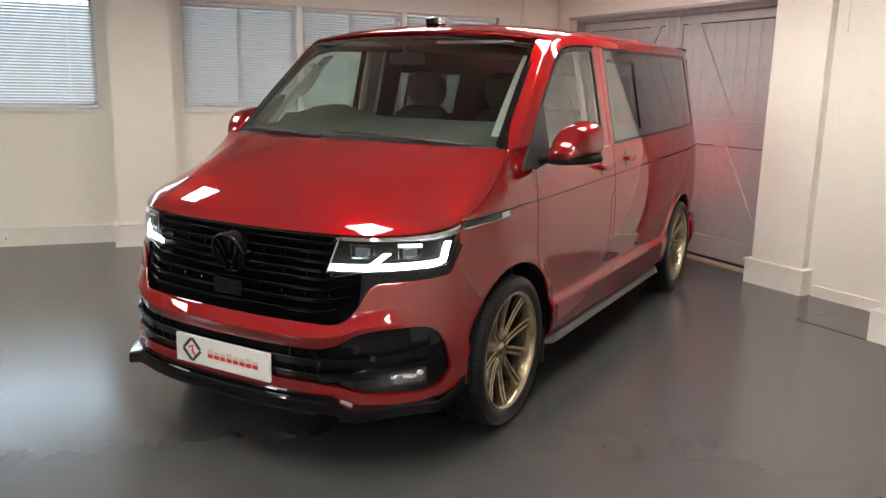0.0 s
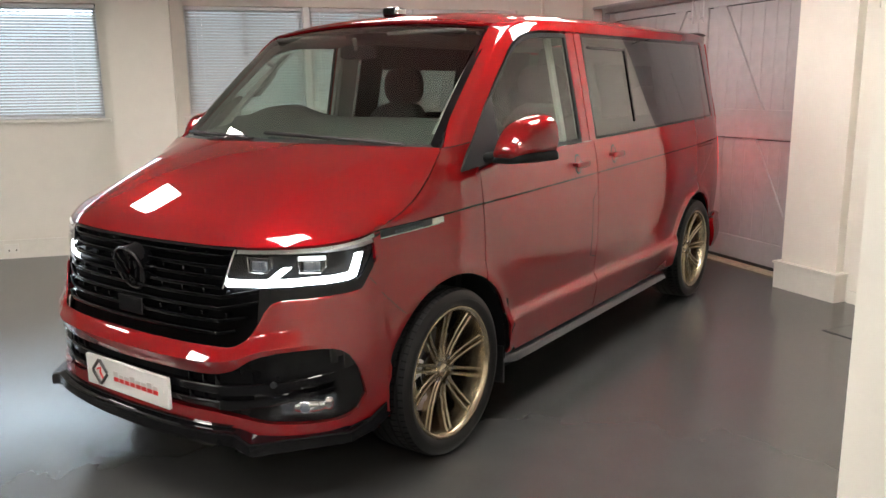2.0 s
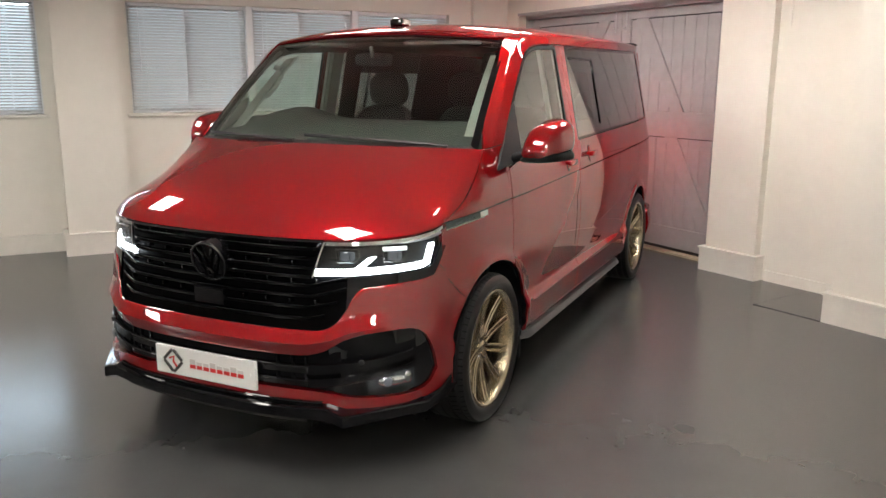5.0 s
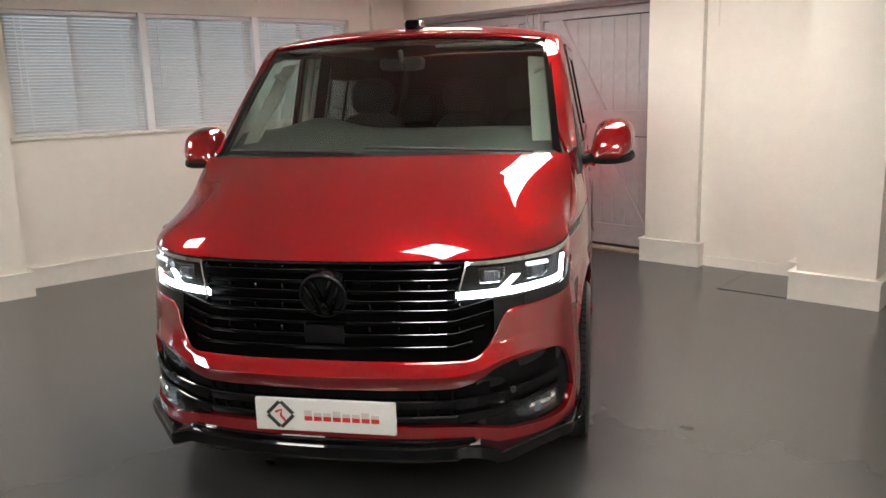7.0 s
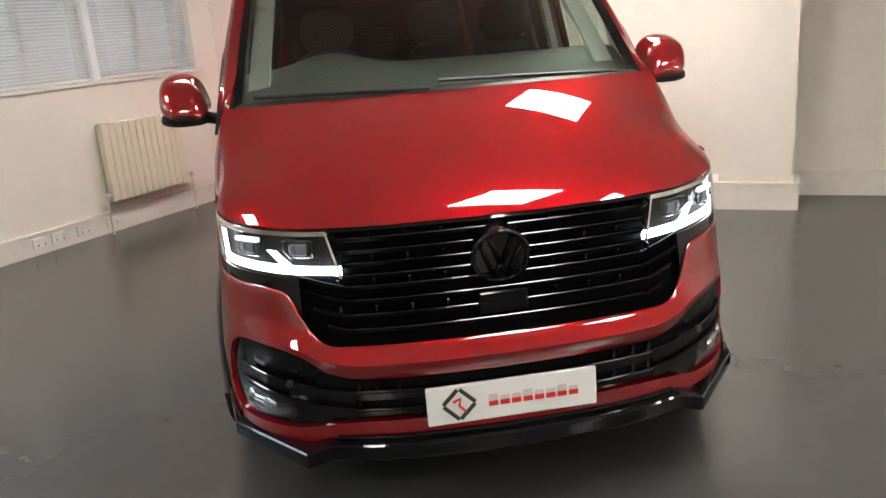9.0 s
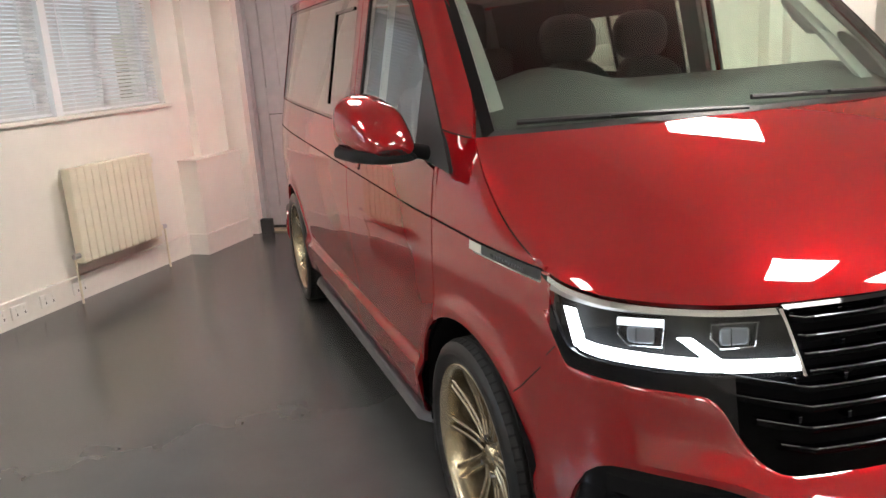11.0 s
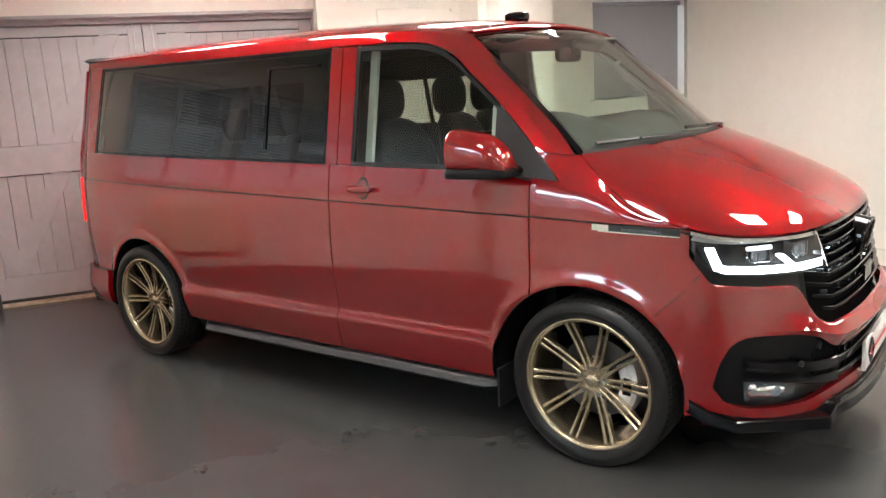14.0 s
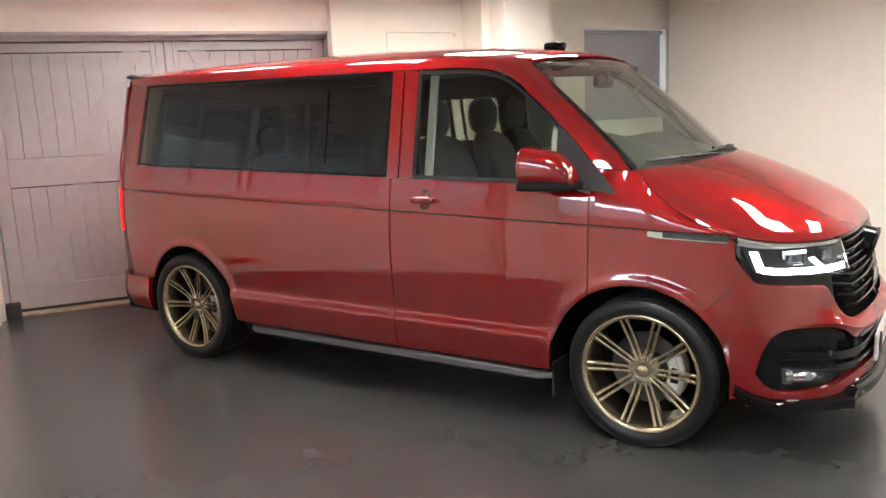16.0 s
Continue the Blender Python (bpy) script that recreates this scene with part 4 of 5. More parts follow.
    part("roof_liner", sheet(lambda k, t: rail(k, 0.04 + 0.92 * t, sgn) - Vector((sgn * 0.03, 0, 0.032)), span(5.9, 13, 24), span(0, 1, 4), (-sgn, 0, -0.5), 0), HEADLIN, van, smooth=True)
    part("pillar_liner", side_patch(span(1.93, 2.2, 4), lambda y: 1.15, lambda y: 1.74, sgn, 6, 0.03, 0), DASH, van, smooth=True)

    # wheel arch liner
    for cy in (-ARCH_Y, ARCH_Y):
        part("arch_liner", sheet(lambda a, t: Vector((sgn * (0.60 + 0.295 * t), cy + (ARCH_R + 0.002) * math.cos(a), AXLE_Z + (ARCH_R + 0.002) * math.sin(a))), span(-0.15, math.pi + 0.15, 20), [0, 0.5, 1], (0, 0, -1), 0), DARK, van, smooth=True)
        part("arch_wall", boxes((min(sgn * 0.58, sgn * 0.60), max(sgn * 0.58, sgn * 0.60), cy - 0.42, cy + 0.42, 0.2, 0.77)), DARK, van)
    # sill bar and mud flap
    bar = part("side_bar", sheet(lambda y, t: Vector((sgn * (0.862 + 0.062 * t - 0.05 * max(0, (abs(y + 0.05) - 0.97) / 0.06)), y, 0.282 - 0.030 * max(0, t - 0.75) / 0.25)), span(-1.075, 0.98, 30), span(0, 1, 8), (0, 0, 1), 0.028), SILVER, van, "dark grey side bar under the sill", smooth=True)
    part("sill_skirt", side_patch(span(-1.06, 1.06, 12), lambda y: 0.225, lambda y: 0.296, sgn, 3, 0.03), DARK, van)
    part("mud_flap", boxes((min(sgn * 0.72, sgn * 0.89), max(sgn * 0.72, sgn * 0.89), -1.078, -1.066, 0.155, 0.33), bevel=0.004), SATINB, van)

    # door handles
    def handle(y, z, parent):
        x = side_x(y, z)
        def follow(q):
            return Vector((q.x - sgn * 0.15 * q.z, q.y, q.z))
        # black rim disc: the cup's seam, and painted shade for its recess
        part("handle_cup", rounded(sgn * (x - 0.001), y, z, 0.0045, 0.0345, 0.0500, 2.2, 24, 14, follow), LINING, parent, smooth=True)
        part("handle_cup", rounded(sgn * (x - 0.001), y, z, 0.0052, 0.032, 0.047, 2.2, 24, 14, follow), PAINT, parent, smooth=True)
        part("handle", rounded(sgn * (x + 0.030), y, z, 0.011, 0.072, 0.0165, 3.5, 20, 10), PAINT, parent, "red door handle", smooth=True)
        for d in (-0.052, 0.052):
            part("handle_mount", boxes((min(sgn * x, sgn * (x + 0.026)), max(sgn * x, sgn * (x + 0.026)), y + d - 0.009, y + d + 0.009, z - 0.008, z + 0.01), bevel=0.003), PAINT, parent)
    handle(-0.385, 1.099, door)
    if sgn > 0:
        handle(0.06, 1.118, side)
        part("slide_rail", sheet(lambda y, t: Vector((side_x(y, belt(y) + 0.055 + 0.02 * t) + 0.002, y, belt(y) + 0.035 + 0.02 * t)), span(1.05, 2.15, 16), [0, 1], (1, 0, 0), 0.006), GLOSSB, side, "black sliding door rail")
        seam = [(-0.168, 0.968), (-0.232, 0.895), (-0.232, 0.605), (-0.168, 0.590)]
        pts = []
        for (ya, za), (yb2, zb2) in zip(seam, seam[1:]):
            pts += [(side_x(ya + (yb2 - ya) * t, za + (zb2 - za) * t) - 0.0005, ya + (yb2 - ya) * t, za + (zb2 - za) * t) for t in span(0, 1, 6)]
        part("flap_seam", tube(pts, 0.0022, 6), DARK, side)
    # bumper to wing seam
    pts = [Vector((sgn * p.x, p.y, p.z)) for p in (nose(s_aty(-1.95), 0.822), nose(s_aty(-1.918), 0.795))] + [(sgn * (side_x(y, z) + 0.0003), y, z) for y, z in ((-1.889, 0.765), (-1.862, 0.736), (-1.83, 0.706), (-1.80, 0.676), (-1.778, 0.655))]
    part("bumper_seam", tube(pts, 0.0016, 6), DARK, van)
    # rear lamps
    tl = part("tail_lamp", sheet(lambda a, t: Vector((sgn * (side_x(2.236 + 0.022 * a, 0.80 + 0.29 * t) + 0.003 + 0.010 * math.sin(math.pi * a)), 2.236 + 0.022 * a, 0.80 + 0.29 * t)), span(0, 1, 6), span(0, 1, 10), (sgn, 0, 0), 0.02), TAIL, van, "lit red tail lamp", smooth=True)
    part("tail_lamp_rear", boxes((min(sgn * 0.66, sgn * 0.772), max(sgn * 0.66, sgn * 0.772), 2.30, 2.318, 0.80, 1.09), bevel=0.01), TAILR, tl)

    # side repeater strip
    rp = part("side_badge", side_patch(span(-1.862, -1.542, 12), lambda y: belt(y) - 0.027, lambda y: belt(y) - 0.004 + 0.003 * (-1.54 - y) / 0.32, sgn, 3, -0.0015, 0.008), GREYP, van, "dark grey side strip with a side lamp", smooth=True)
    part("side_lamp", side_patch(span(-1.600, -1.535, 4), lambda y: belt(y) - 0.0275, lambda y: belt(y) - 0.004, sgn, 3, -0.003, 0.006), AMBER, rp, smooth=True)
    part("badge_line", side_patch(span(-1.862, -1.56, 8), lambda y: belt(y) - 0.031, lambda y: belt(y) - 0.0275, sgn, 1, -0.002, 0.004), CHROME, rp)
    for i in range(11):
        y0 = -1.795 + i * 0.0135
        part("lettering", side_patch([y0, y0 + 0.0095], lambda y: belt(y) - 0.0215, lambda y: belt(y) - 0.0125, sgn, 1, -0.0028, 0.002), LAMPIN, rp)

# rear closure
part("tailgate", sheet(lambda u, t: Vector((u * (0.79 if t < 0.55 else 0.79 - 0.12 * (t - 0.55) / 0.45), 2.34 - 0.06 * abs(u) ** 3 - 0.19 * max(0, t - 0.45) ** 1.3, 0.45 + 1.37 * t)), span(-1, 1, 16), span(0, 1, 12), (0, 1, 0), 0.01), PAINT, van, smooth=True)
for sgn in (1, -1):
    part("rear_corner", sheet(lambda a, t: Vector((sgn * ((side_x(2.24 - 0.1 * max(0, t - 0.5) * 2, 0.45 + 1.33 * t)) * (1 - a) + a * (0.78 - 0.11 * max(0, t - 0.55) / 0.45)), 2.235 - 0.105 * max(0, t - 0.35) ** 1.2 + 0.06 * math.sin(a * math.pi / 2), 0.45 + 1.33 * t)), span(0, 1, 8), span(0, 1, 14), (sgn, 0.7, 0), 0.01), PAINT, van, smooth=True)
rb_x = curve([0, 0.25, 0.45, 0.6, 0.72, 0.85, 1.0], [0.0, 0.42, 0.70, 0.82, 0.872, 0.902, 0.918])
rb_y = curve([0, 0.25, 0.45, 0.6, 0.72, 0.85, 1.0], [2.41, 2.40, 2.355, 2.28, 2.18, 2.04, 1.895])


def rear_bump(s, t):
    a = abs(s)
    z = 0.292 + 0.212 * t
    lip = 0.012 * math.sin(math.pi * min(1, t * 1.15)) - 0.03 * max(0, 0.3 - t)
    return Vector((math.copysign(rb_x(a) + lip * min(1, a * 2), s) if s else 0, rb_y(a) + lip * (1 - a), z))


part("rear_bumper", sheet(rear_bump, span(-1, 1, 60), span(0, 1, 8), (0, 1, 0), 0.03), PAINT, van, smooth=True)
part("roof_spoiler", rounded(0, 2.17, 1.845, 0.70, 0.09, 0.022, 4, 40, 8), GREYP, van, "grey roof spoiler lip", smooth=True)
part("underbody", boxes((-0.84, 0.84, -1.05, 1.05, 0.20, 0.30), (-0.58, 0.58, -2.2, 2.2, 0.20, 0.42), (-0.8, 0.8, 1.95, 2.3, 0.24, 0.5)), DARK, van)
part("cabin_floor", boxes((-0.85, 0.85, -1.05, 2.2, 0.42, 0.46), (-0.8, 0.8, -1.32, -1.28, 0.42, 1.12), (-0.76, 0.76, 2.19, 2.21, 0.46, 1.10), (-0.70, 0.70, 2.12, 2.14, 1.10, 1.80)), DARK, van)

# ---- front ----
S5, S62 = s_at(0.505), s_at(0.64)
fog_i, fog_o = s_at(0.545), s_aty(-1.985)
red_top = curve([0, s_at(0.50), s_at(0.535), s_at(0.565), s_at(0.60), s_at(0.635), s_at(0.66), s_at(0.78), s_aty(-2.0), s_aty(-1.955), s_aty(-1.915), 1.0],
                [0.601, 0.600, 0.606, 0.625, 0.675, 0.745, 0.762, 0.775, 0.788, 0.830, 0.872, 0.895])
red_bot = curve([0, s_at(0.44), s_at(0.53), s_at(0.62), s_at(0.70), s_at(0.78), s_aty(-2.10), s_aty(-2.055), s_aty(-2.02), s_aty(-1.992), s_aty(-1.972), 1.0],
                [0.497, 0.500, 0.520, 0.572, 0.592, 0.597, 0.592, 0.570, 0.515, 0.42, 0.305, 0.290])
ridge_z = curve([0, s_at(0.45), s_at(0.55), s_at(0.64), s_at(0.75), 1.0], [0.552, 0.553, 0.566, 0.598, 0.612, 0.615])
ss = sorted(set([round(v, 5) for v in span(-0.9995, 0.9995, 70)] + [round(k * v, 5) for k in (1, -1) for v in span(s_aty(-2.03), s_aty(-1.94), 16)] + [round(k * v, 5) for k in (1, -1) for v in span(s_at(0.5), s_at(0.68), 12)]))


def bumper_pt(s, t):
    """t from 0 to 1 below the crease, from 1 to 2 above it."""
    a = abs(s)
    z0, z1, zr = red_bot(a), red_top(a), ridge_z(a)
    z = z0 + (zr - z0) * t if t <= 1 else zr + (z1 - zr) * (t - 1)
    p = nose(s, z)
    # a ridge below the grille: the upper face leans out, the lower one tucks in
    w = max(0.0, 1 - (a / 0.80) ** 5)
    up, dn = max(0.0, z - zr), max(0.0, zr - z)
    p.y -= w * (0.026 * max(0.0, 1 - up / 0.06) - 0.55 * dn + 0.004)
    # rolled upper edge
    p.y += 0.006 * math.exp(-(z1 - z) / 0.004) * (1 if a < s_aty(-2.0) else 0.3)
    return p


b_rows = span(0, 1, 8) + span(1.08, 1.9, 14) + [1.93, 1.955, 1.975, 1.99, 2.0]
fbp = part("front_bumper", sheet(bumper_pt, ss, b_rows, (0, -1, 0), 0.03), PAINT, van, smooth=True)
nb = len(b_rows)
for ed in fbp.data.edges:
    # crisp crease across the middle
    i, j = ed.vertices
    if max(i, j) < nb * len(ss) and i % nb == 8 and j % nb == 8 and abs(ss[i // nb]) < s_at(0.76):
        ed.use_edge_sharp = True
low_top = curve([0, s_at(0.44), s_at(0.56), s_at(0.66), s_at(0.78), s_aty(-2.08), s_aty(-2.04), s_aty(-2.01), s_aty(-1.98), s_aty(-1.955)], [0.365, 0.362, 0.350, 0.332, 0.328, 0.332, 0.345, 0.372, 0.415, 0.42])
e = s_aty(-1.955)
part("bumper_lower", sheet(lambda s, t: nose(s, 0.262 + (low_top(abs(s)) - 0.262) * t), [v * e for v in span(-1, 1, 60)], span(0, 1, 5), (0, -1, 0), 0.03), PAINT, van, smooth=True)
base = part("front_panel", sheet(lambda s, z: nose(s, z) + Vector((-0.03 * s * abs(s), 0.045, 0)), span(-0.93, 0.93, 50), span(0.27, 0.95, 12), (0, -1, 0), 0), GRILLEB, van, smooth=True)

# grille with its bars
gr = part("grille", sheet(lambda s, z: nose(s, z) + Vector((0, 0.036, 0)), span(-s_at(0.60), s_at(0.60), 40), span(0.605, 0.935, 8), (0, -1, 0), 0), GRILLEB, van, "gloss black radiator grille with horizontal bars")


def bar_sheet(z, smax, h=0.011, dy=0.0):
    pr = [(0.018, -h), (0.002, -h), (0.0015, -h * 0.9), (-0.0038, h * 0.42), (-0.0042, h * 0.52), (-0.0036, h * 0.8), (-0.0015, h * 0.97), (0.003, h), (0.018, h)]
    kink = s_at(0.46)
    # outboard of the kink the bars sweep up and back
    return sheet(lambda s, k: nose(s, z + pr[int(k)][1] + 0.22 * max(0.0, abs(s) - kink)) + Vector((0, pr[int(k)][0] + dy + 0.10 * max(0.0, abs(s) - kink), 0)),
                 sorted(set(span(-smax, smax, 56) + [k * kink for k in (-1, 1) if smax > kink])), list(range(9)), (0, -1, 0), 0)


for z, xm in ((0.908, 0.49), (0.872, 0.478), (0.836, 0.468), (0.801, 0.460), (0.768, 0.625), (0.728, 0.60), (0.685, 0.565), (0.642, 0.525)):
    gb = part("grille_bar", bar_sheet(z, s_at(xm), h=0.0078), GLOSSBAR, gr, smooth=True)
    # narrow metal bevel along the bar's top, standing in for its highlight
    part("bar_edge", sheet(lambda s, k: nose(s, z + 0.0058 + 0.0016 * k) + Vector((0, -0.0048 + 0.0016 * k, 0)), span(-s_at(min(xm, 0.44)), s_at(min(xm, 0.44)), 44), [0, 1], (0, -1, 1), 0), BAREDGE, gb, smooth=True)
rib = mesh_of("grille_rib", boxes((-0.0045, 0.0045, -0.008, 0.02, -0.008, 0.008), bevel=0.002), BAREDGE)
for z in (0.917, 0.853, 0.785, 0.706):
    for i in range(-4, 5):
        if i == 0:
            continue
        o = new("grille_rib", rib)
        o.parent = gr
        p = nose(math.copysign(s_at(0.058 + abs(i) * 0.106), i), z)
        o.location = (p.x, p.y + 0.012, p.z)
part("grille_surround", sheet(lambda s, t: nose(s, 0.934 + 0.010 * t) + Vector((0, -0.004 + 0.01 * t, 0)), span(-s_at(0.5), s_at(0.5), 30), [0, 1], (0, -1, 0), 0.02), GLOSSB, gr, smooth=True)
part("radar_panel", boxes((-0.075, 0.075, -2.345, -2.325, 0.655, 0.725), bevel=0.006), GLOSSB, gr)
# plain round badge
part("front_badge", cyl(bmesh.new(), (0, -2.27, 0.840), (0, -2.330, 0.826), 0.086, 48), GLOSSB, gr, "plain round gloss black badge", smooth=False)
bm = bmesh.new()
n = Vector((0, -0.965, -0.26)).normalized()
ca = Vector((0, -2.329, 0.8265))
u1 = Vector((1, 0, 0))
u2 = n.cross(u1)
ring = [[bm.verts.new(ca + (u1 * math.cos(a) + u2 * math.sin(a)) * (0.083 + 0.008 * math.cos(b)) + n * 0.009 * math.sin(b)) for b in (2 * math.pi * j / 8 for j in range(8))] for a in (2 * math.pi * i / 40 for i in range(40))]
for i in range(40):
    for j in range(8):
        bm.faces.new((ring[i][j], ring[(i + 1) % 40][j], ring[(i + 1) % 40][(j + 1) % 8], ring[i][(j + 1) % 8]))
part("badge_ring", bm, GLOSSB, gr, smooth=True)
for a, b in (((-0.036, -0.066), (-0.004, 0.02)), ((0.036, -0.066), (0.004, 0.02)), ((-0.060, -0.040), (-0.020, 0.068)), ((0.060, -0.040), (0.020, 0.068)), ((-0.020, 0.066), (0.0, 0.022)), ((0.020, 0.066), (0.0, 0.022))):
    part("badge_relief", tube([ca + u1 * a[0] - u2 * a[1] + n * 0.004, ca + u1 * b[0] - u2 * b[1] + n * 0.004], 0.0075, 8), GLOSSBAR, gr, smooth=True)

# lower intake bars
intake = part("lower_intake", sheet(lambda s, z: nose(s, z) + Vector((0, 0.03, 0)), span(-s_at(0.58), s_at(0.58), 30), span(0.35, 0.51, 4), (0, -1, 0), 0), DARK, van, "gloss black lower air intake")
for z, h in ((0.440, 0.017), (0.384, 0.015)):
    part("intake_bar", bar_sheet(z, s_at(0.48), h=h, dy=0.010), GLOSSB, intake, smooth=True)
for x in (-0.40, -0.335, 0.335, 0.40, 0.455, -0.455):
    p = nose(math.copysign(s_at(abs(x)), x), 0.41)
    part("intake_rib", boxes((p.x - 0.005, p.x + 0.005, p.y + 0.014, p.y + 0.028, 0.372, 0.49)), GLOSSB, intake)

for sgn in (1, -1):
    # fog lamp recess with a smooth outer blade and a ledge
    fz0 = curve([fog_i, s_at(0.64), s_at(0.78), s_aty(-2.0), fog_o], [0.36, 0.325, 0.315, 0.32, 0.33])
    fz1 = curve([fog_i, s_at(0.62), s_at(0.70), s_at(0.80), s_aty(-2.02), fog_o], [0.525, 0.578, 0.602, 0.606, 0.605, 0.59])
    fo = part("fog_recess", sheet(lambda s, t: nose(sgn * s, fz0(s) + (fz1(s) - fz0(s)) * t) + Vector((-sgn * 0.016 * s, 0.022 + 0.010 * math.sin(math.pi * t), 0)), span(fog_i, fog_o + 0.01, 24), span(0, 1, 8), (sgn * 0.5, -1, 0), 0.01), GLOSSB, van, "gloss black fog lamp recess", smooth=True)
    so = s_aty(-2.095)
    part("air_blade", sheet(lambda a, t: nose(sgn * (so + (s_aty(-2.0) - so) * a), 0.345 + 0.235 * t) + Vector((-sgn * 0.010, 0.006 + 0.022 * (1 - a) ** 2 + 0.01 * a, 0)), span(0, 1, 10), span(0, 1, 10), (sgn * 0.7, -1, 0), 0.012), GLOSSB, fo, smooth=True)
    for za, zb, ha, hb_, d in ((0.440, 0.492, 0.021, 0.017, 0.0), (0.384, 0.447, 0.019, 0.008, 0.003)):
        f0, f1 = s_at(0.475), s_aty(-2.10)

        def fin_pt(a, k):
            h = ha + (hb_ - ha) * a
            dy, dz = ((0.024, -h), (0.002, -h), (-0.001, -h + 0.003), (-0.001, h - 0.003), (0.004, h), (0.024, h))[int(k)]
            return nose(sgn * (f0 + (f1 - f0) * a), za + (zb - za) * a**1.3 + dz) + Vector((-sgn * 0.004, dy + 0.004 + d, 0))
        part("fog_fin", sheet(fin_pt, span(0, 1, 18), list(range(6)), (sgn * 0.4, -1, 0), 0), GLOSSB, fo)
    fb = part("fog_lamp", sheet(lambda a, t: nose(sgn * (s_at(0.655) + 0.035 * (1 - t) + (s_aty(-2.10) - s_at(0.655) - 0.035 * (1 - t)) * a), 0.358 + 0.066 * t) + Vector((-sgn * 0.006, 0.017, 0)), span(0, 1, 8), [0, 0.5, 1], (sgn * 0.4, -1, 0), 0.014), LAMPIN, fo, "angular fog lamp with chrome reflectors", smooth=True)
    for f, dz, wx, wz, mt, nm in ((0.58, 0.0, 0.062, 0.021, CHROME, "fog_reflector"), (0.50, -0.002, 0.020, 0.020, PROJ, "fog_bulb"), (0.90, 0.006, 0.018, 0.026, CHROME, "fog_reflector")):
        q = nose(sgn * (s_at(0.67) + (s_aty(-2.105) - s_at(0.67)) * f), 0.388 + dz) + Vector((-sgn * 0.006, 0.014 if nm == "fog_reflector" else 0.007, 0))
        bm = rounded(0, 0, 0, wx, 0.012, wz, 2.4, 14, 8)
        bmesh.ops.transform(bm, matrix=Matrix.Translation(q) @ Matrix.Rotation(radians(sgn * (25 + 40 * f)), 4, "Z"), verts=bm.verts[:])
        part(nm, bm, mt, fb, smooth=True)
    for f in (0.32, 0.46, 0.60, 0.74):
        q = nose(sgn * (s_at(0.67) + (s_aty(-2.105) - s_at(0.67)) * f), 0.388) + Vector((-sgn * 0.008, 0.006, 0))
        part("fog_rib", boxes((q.x - 0.0015, q.x + 0.0015, q.y - 0.004, q.y + 0.008, 0.368, 0.410)), LAMPIN, fb)
    part("fog_lens", sheet(lambda a, t: nose(sgn * (s_at(0.65) + (s_aty(-2.09) - s_at(0.65)) * a), 0.352 + 0.075 * t) + Vector((-sgn * 0.002, 0.003, 0)), span(0, 1, 8), [0, 1], (sgn * 0.4, -1, 0), 0), GLASSL, fb, smooth=True)
    p = nose(sgn * s_at(0.66), 0.474)
    part("parking_sensor", cyl(bmesh.new(), (p.x, p.y + 0.01, p.z), (p.x + sgn * 0.003, p.y - 0.001, p.z), 0.011, 16), SATINB, fo)

    # headlamp
    h0, h1 = S5, s_aty(-1.905)
    hb = curve([h0, s_at(0.62), s_at(0.74), s_aty(-2.06), s_aty(-2.0), s_aty(-1.965), h1], [0.800, 0.803, 0.810, 0.818, 0.832, 0.868, 0.945])
    ht = lambda s: hood_z(s) - 0.006
    lean = lambda s, t: s - 0.034 * (1 - t) * max(0.0, 1 - (s - h0) / 0.10)
    hl = part("headlamp", sheet(lambda s, t: nose(sgn * lean(s, t), hb(s) + (ht(s) - hb(s)) * t) + Vector((-sgn * 0.040 * s, 0.040, 0)), span(h0 - 0.01, h1, 30), span(0, 1, 8), (sgn * 0.6, -1, 0), 0), LAMPIN, van, "headlamp with a bright white light strip", smooth=True)
    ln = part("headlamp_lens", sheet(lambda s, t: nose(sgn * lean(s, t), hb(s) + (ht(s) - hb(s)) * t) - Vector((0, 0.004, 0)), span(h0, h1, 30), span(0, 1, 8), (sgn * 0.6, -1, 0), 0.0), GLASSL, hl, "clear lamp cover", smooth=True)
    ln.visible_shadow = False
    part("lamp_rim", sheet(lambda s, t: nose(sgn * s, ht(s) - 0.014 + 0.013 * t) + Vector((0, 0.003, 0)), span(h0, h1 - 0.004, 24), [0, 1], (sgn * 0.5, -1, 0), 0.006), CHROME, hl, smooth=True)
    sk, se = s_aty(-2.03), s_aty(-1.965)
    part("light_strip", sheet(lambda s, t: nose(sgn * s, hb(s) + 0.005 + 0.026 * t) + Vector((-sgn * 0.008, 0.010, 0)), span(h0 - 0.026, sk, 24), [0, 0.5, 1], (sgn * 0.5, -1, 0), 0.004), DRL, hl, "bright white LED strip", smooth=True)
    part("light_strip", sheet(lambda a, t: nose(sgn * (sk - 0.018 + 0.036 * a + (se - sk) * 0.55 * t), hb(sk) + 0.009 + 0.082 * t) + Vector((-sgn * 0.011, 0.012, 0)), [0, 0.5, 1], span(0, 1, 8), (sgn, -1, 0), 0.004), DRL, hl, "bright white LED strip", smooth=True)
    # slanted tick in the middle of the strip
    sm = s_at(0.625)
    part("light_strip", sheet(lambda a, t: nose(sgn * (sm + 0.030 * t + 0.052 * a), hb(sm) + 0.030 + 0.044 * a) + Vector((-sgn * 0.008, 0.013, 0)), span(0, 1, 6), [0, 1], (sgn * 0.5, -1, 0), 0.004), DRL, hl, smooth=True)
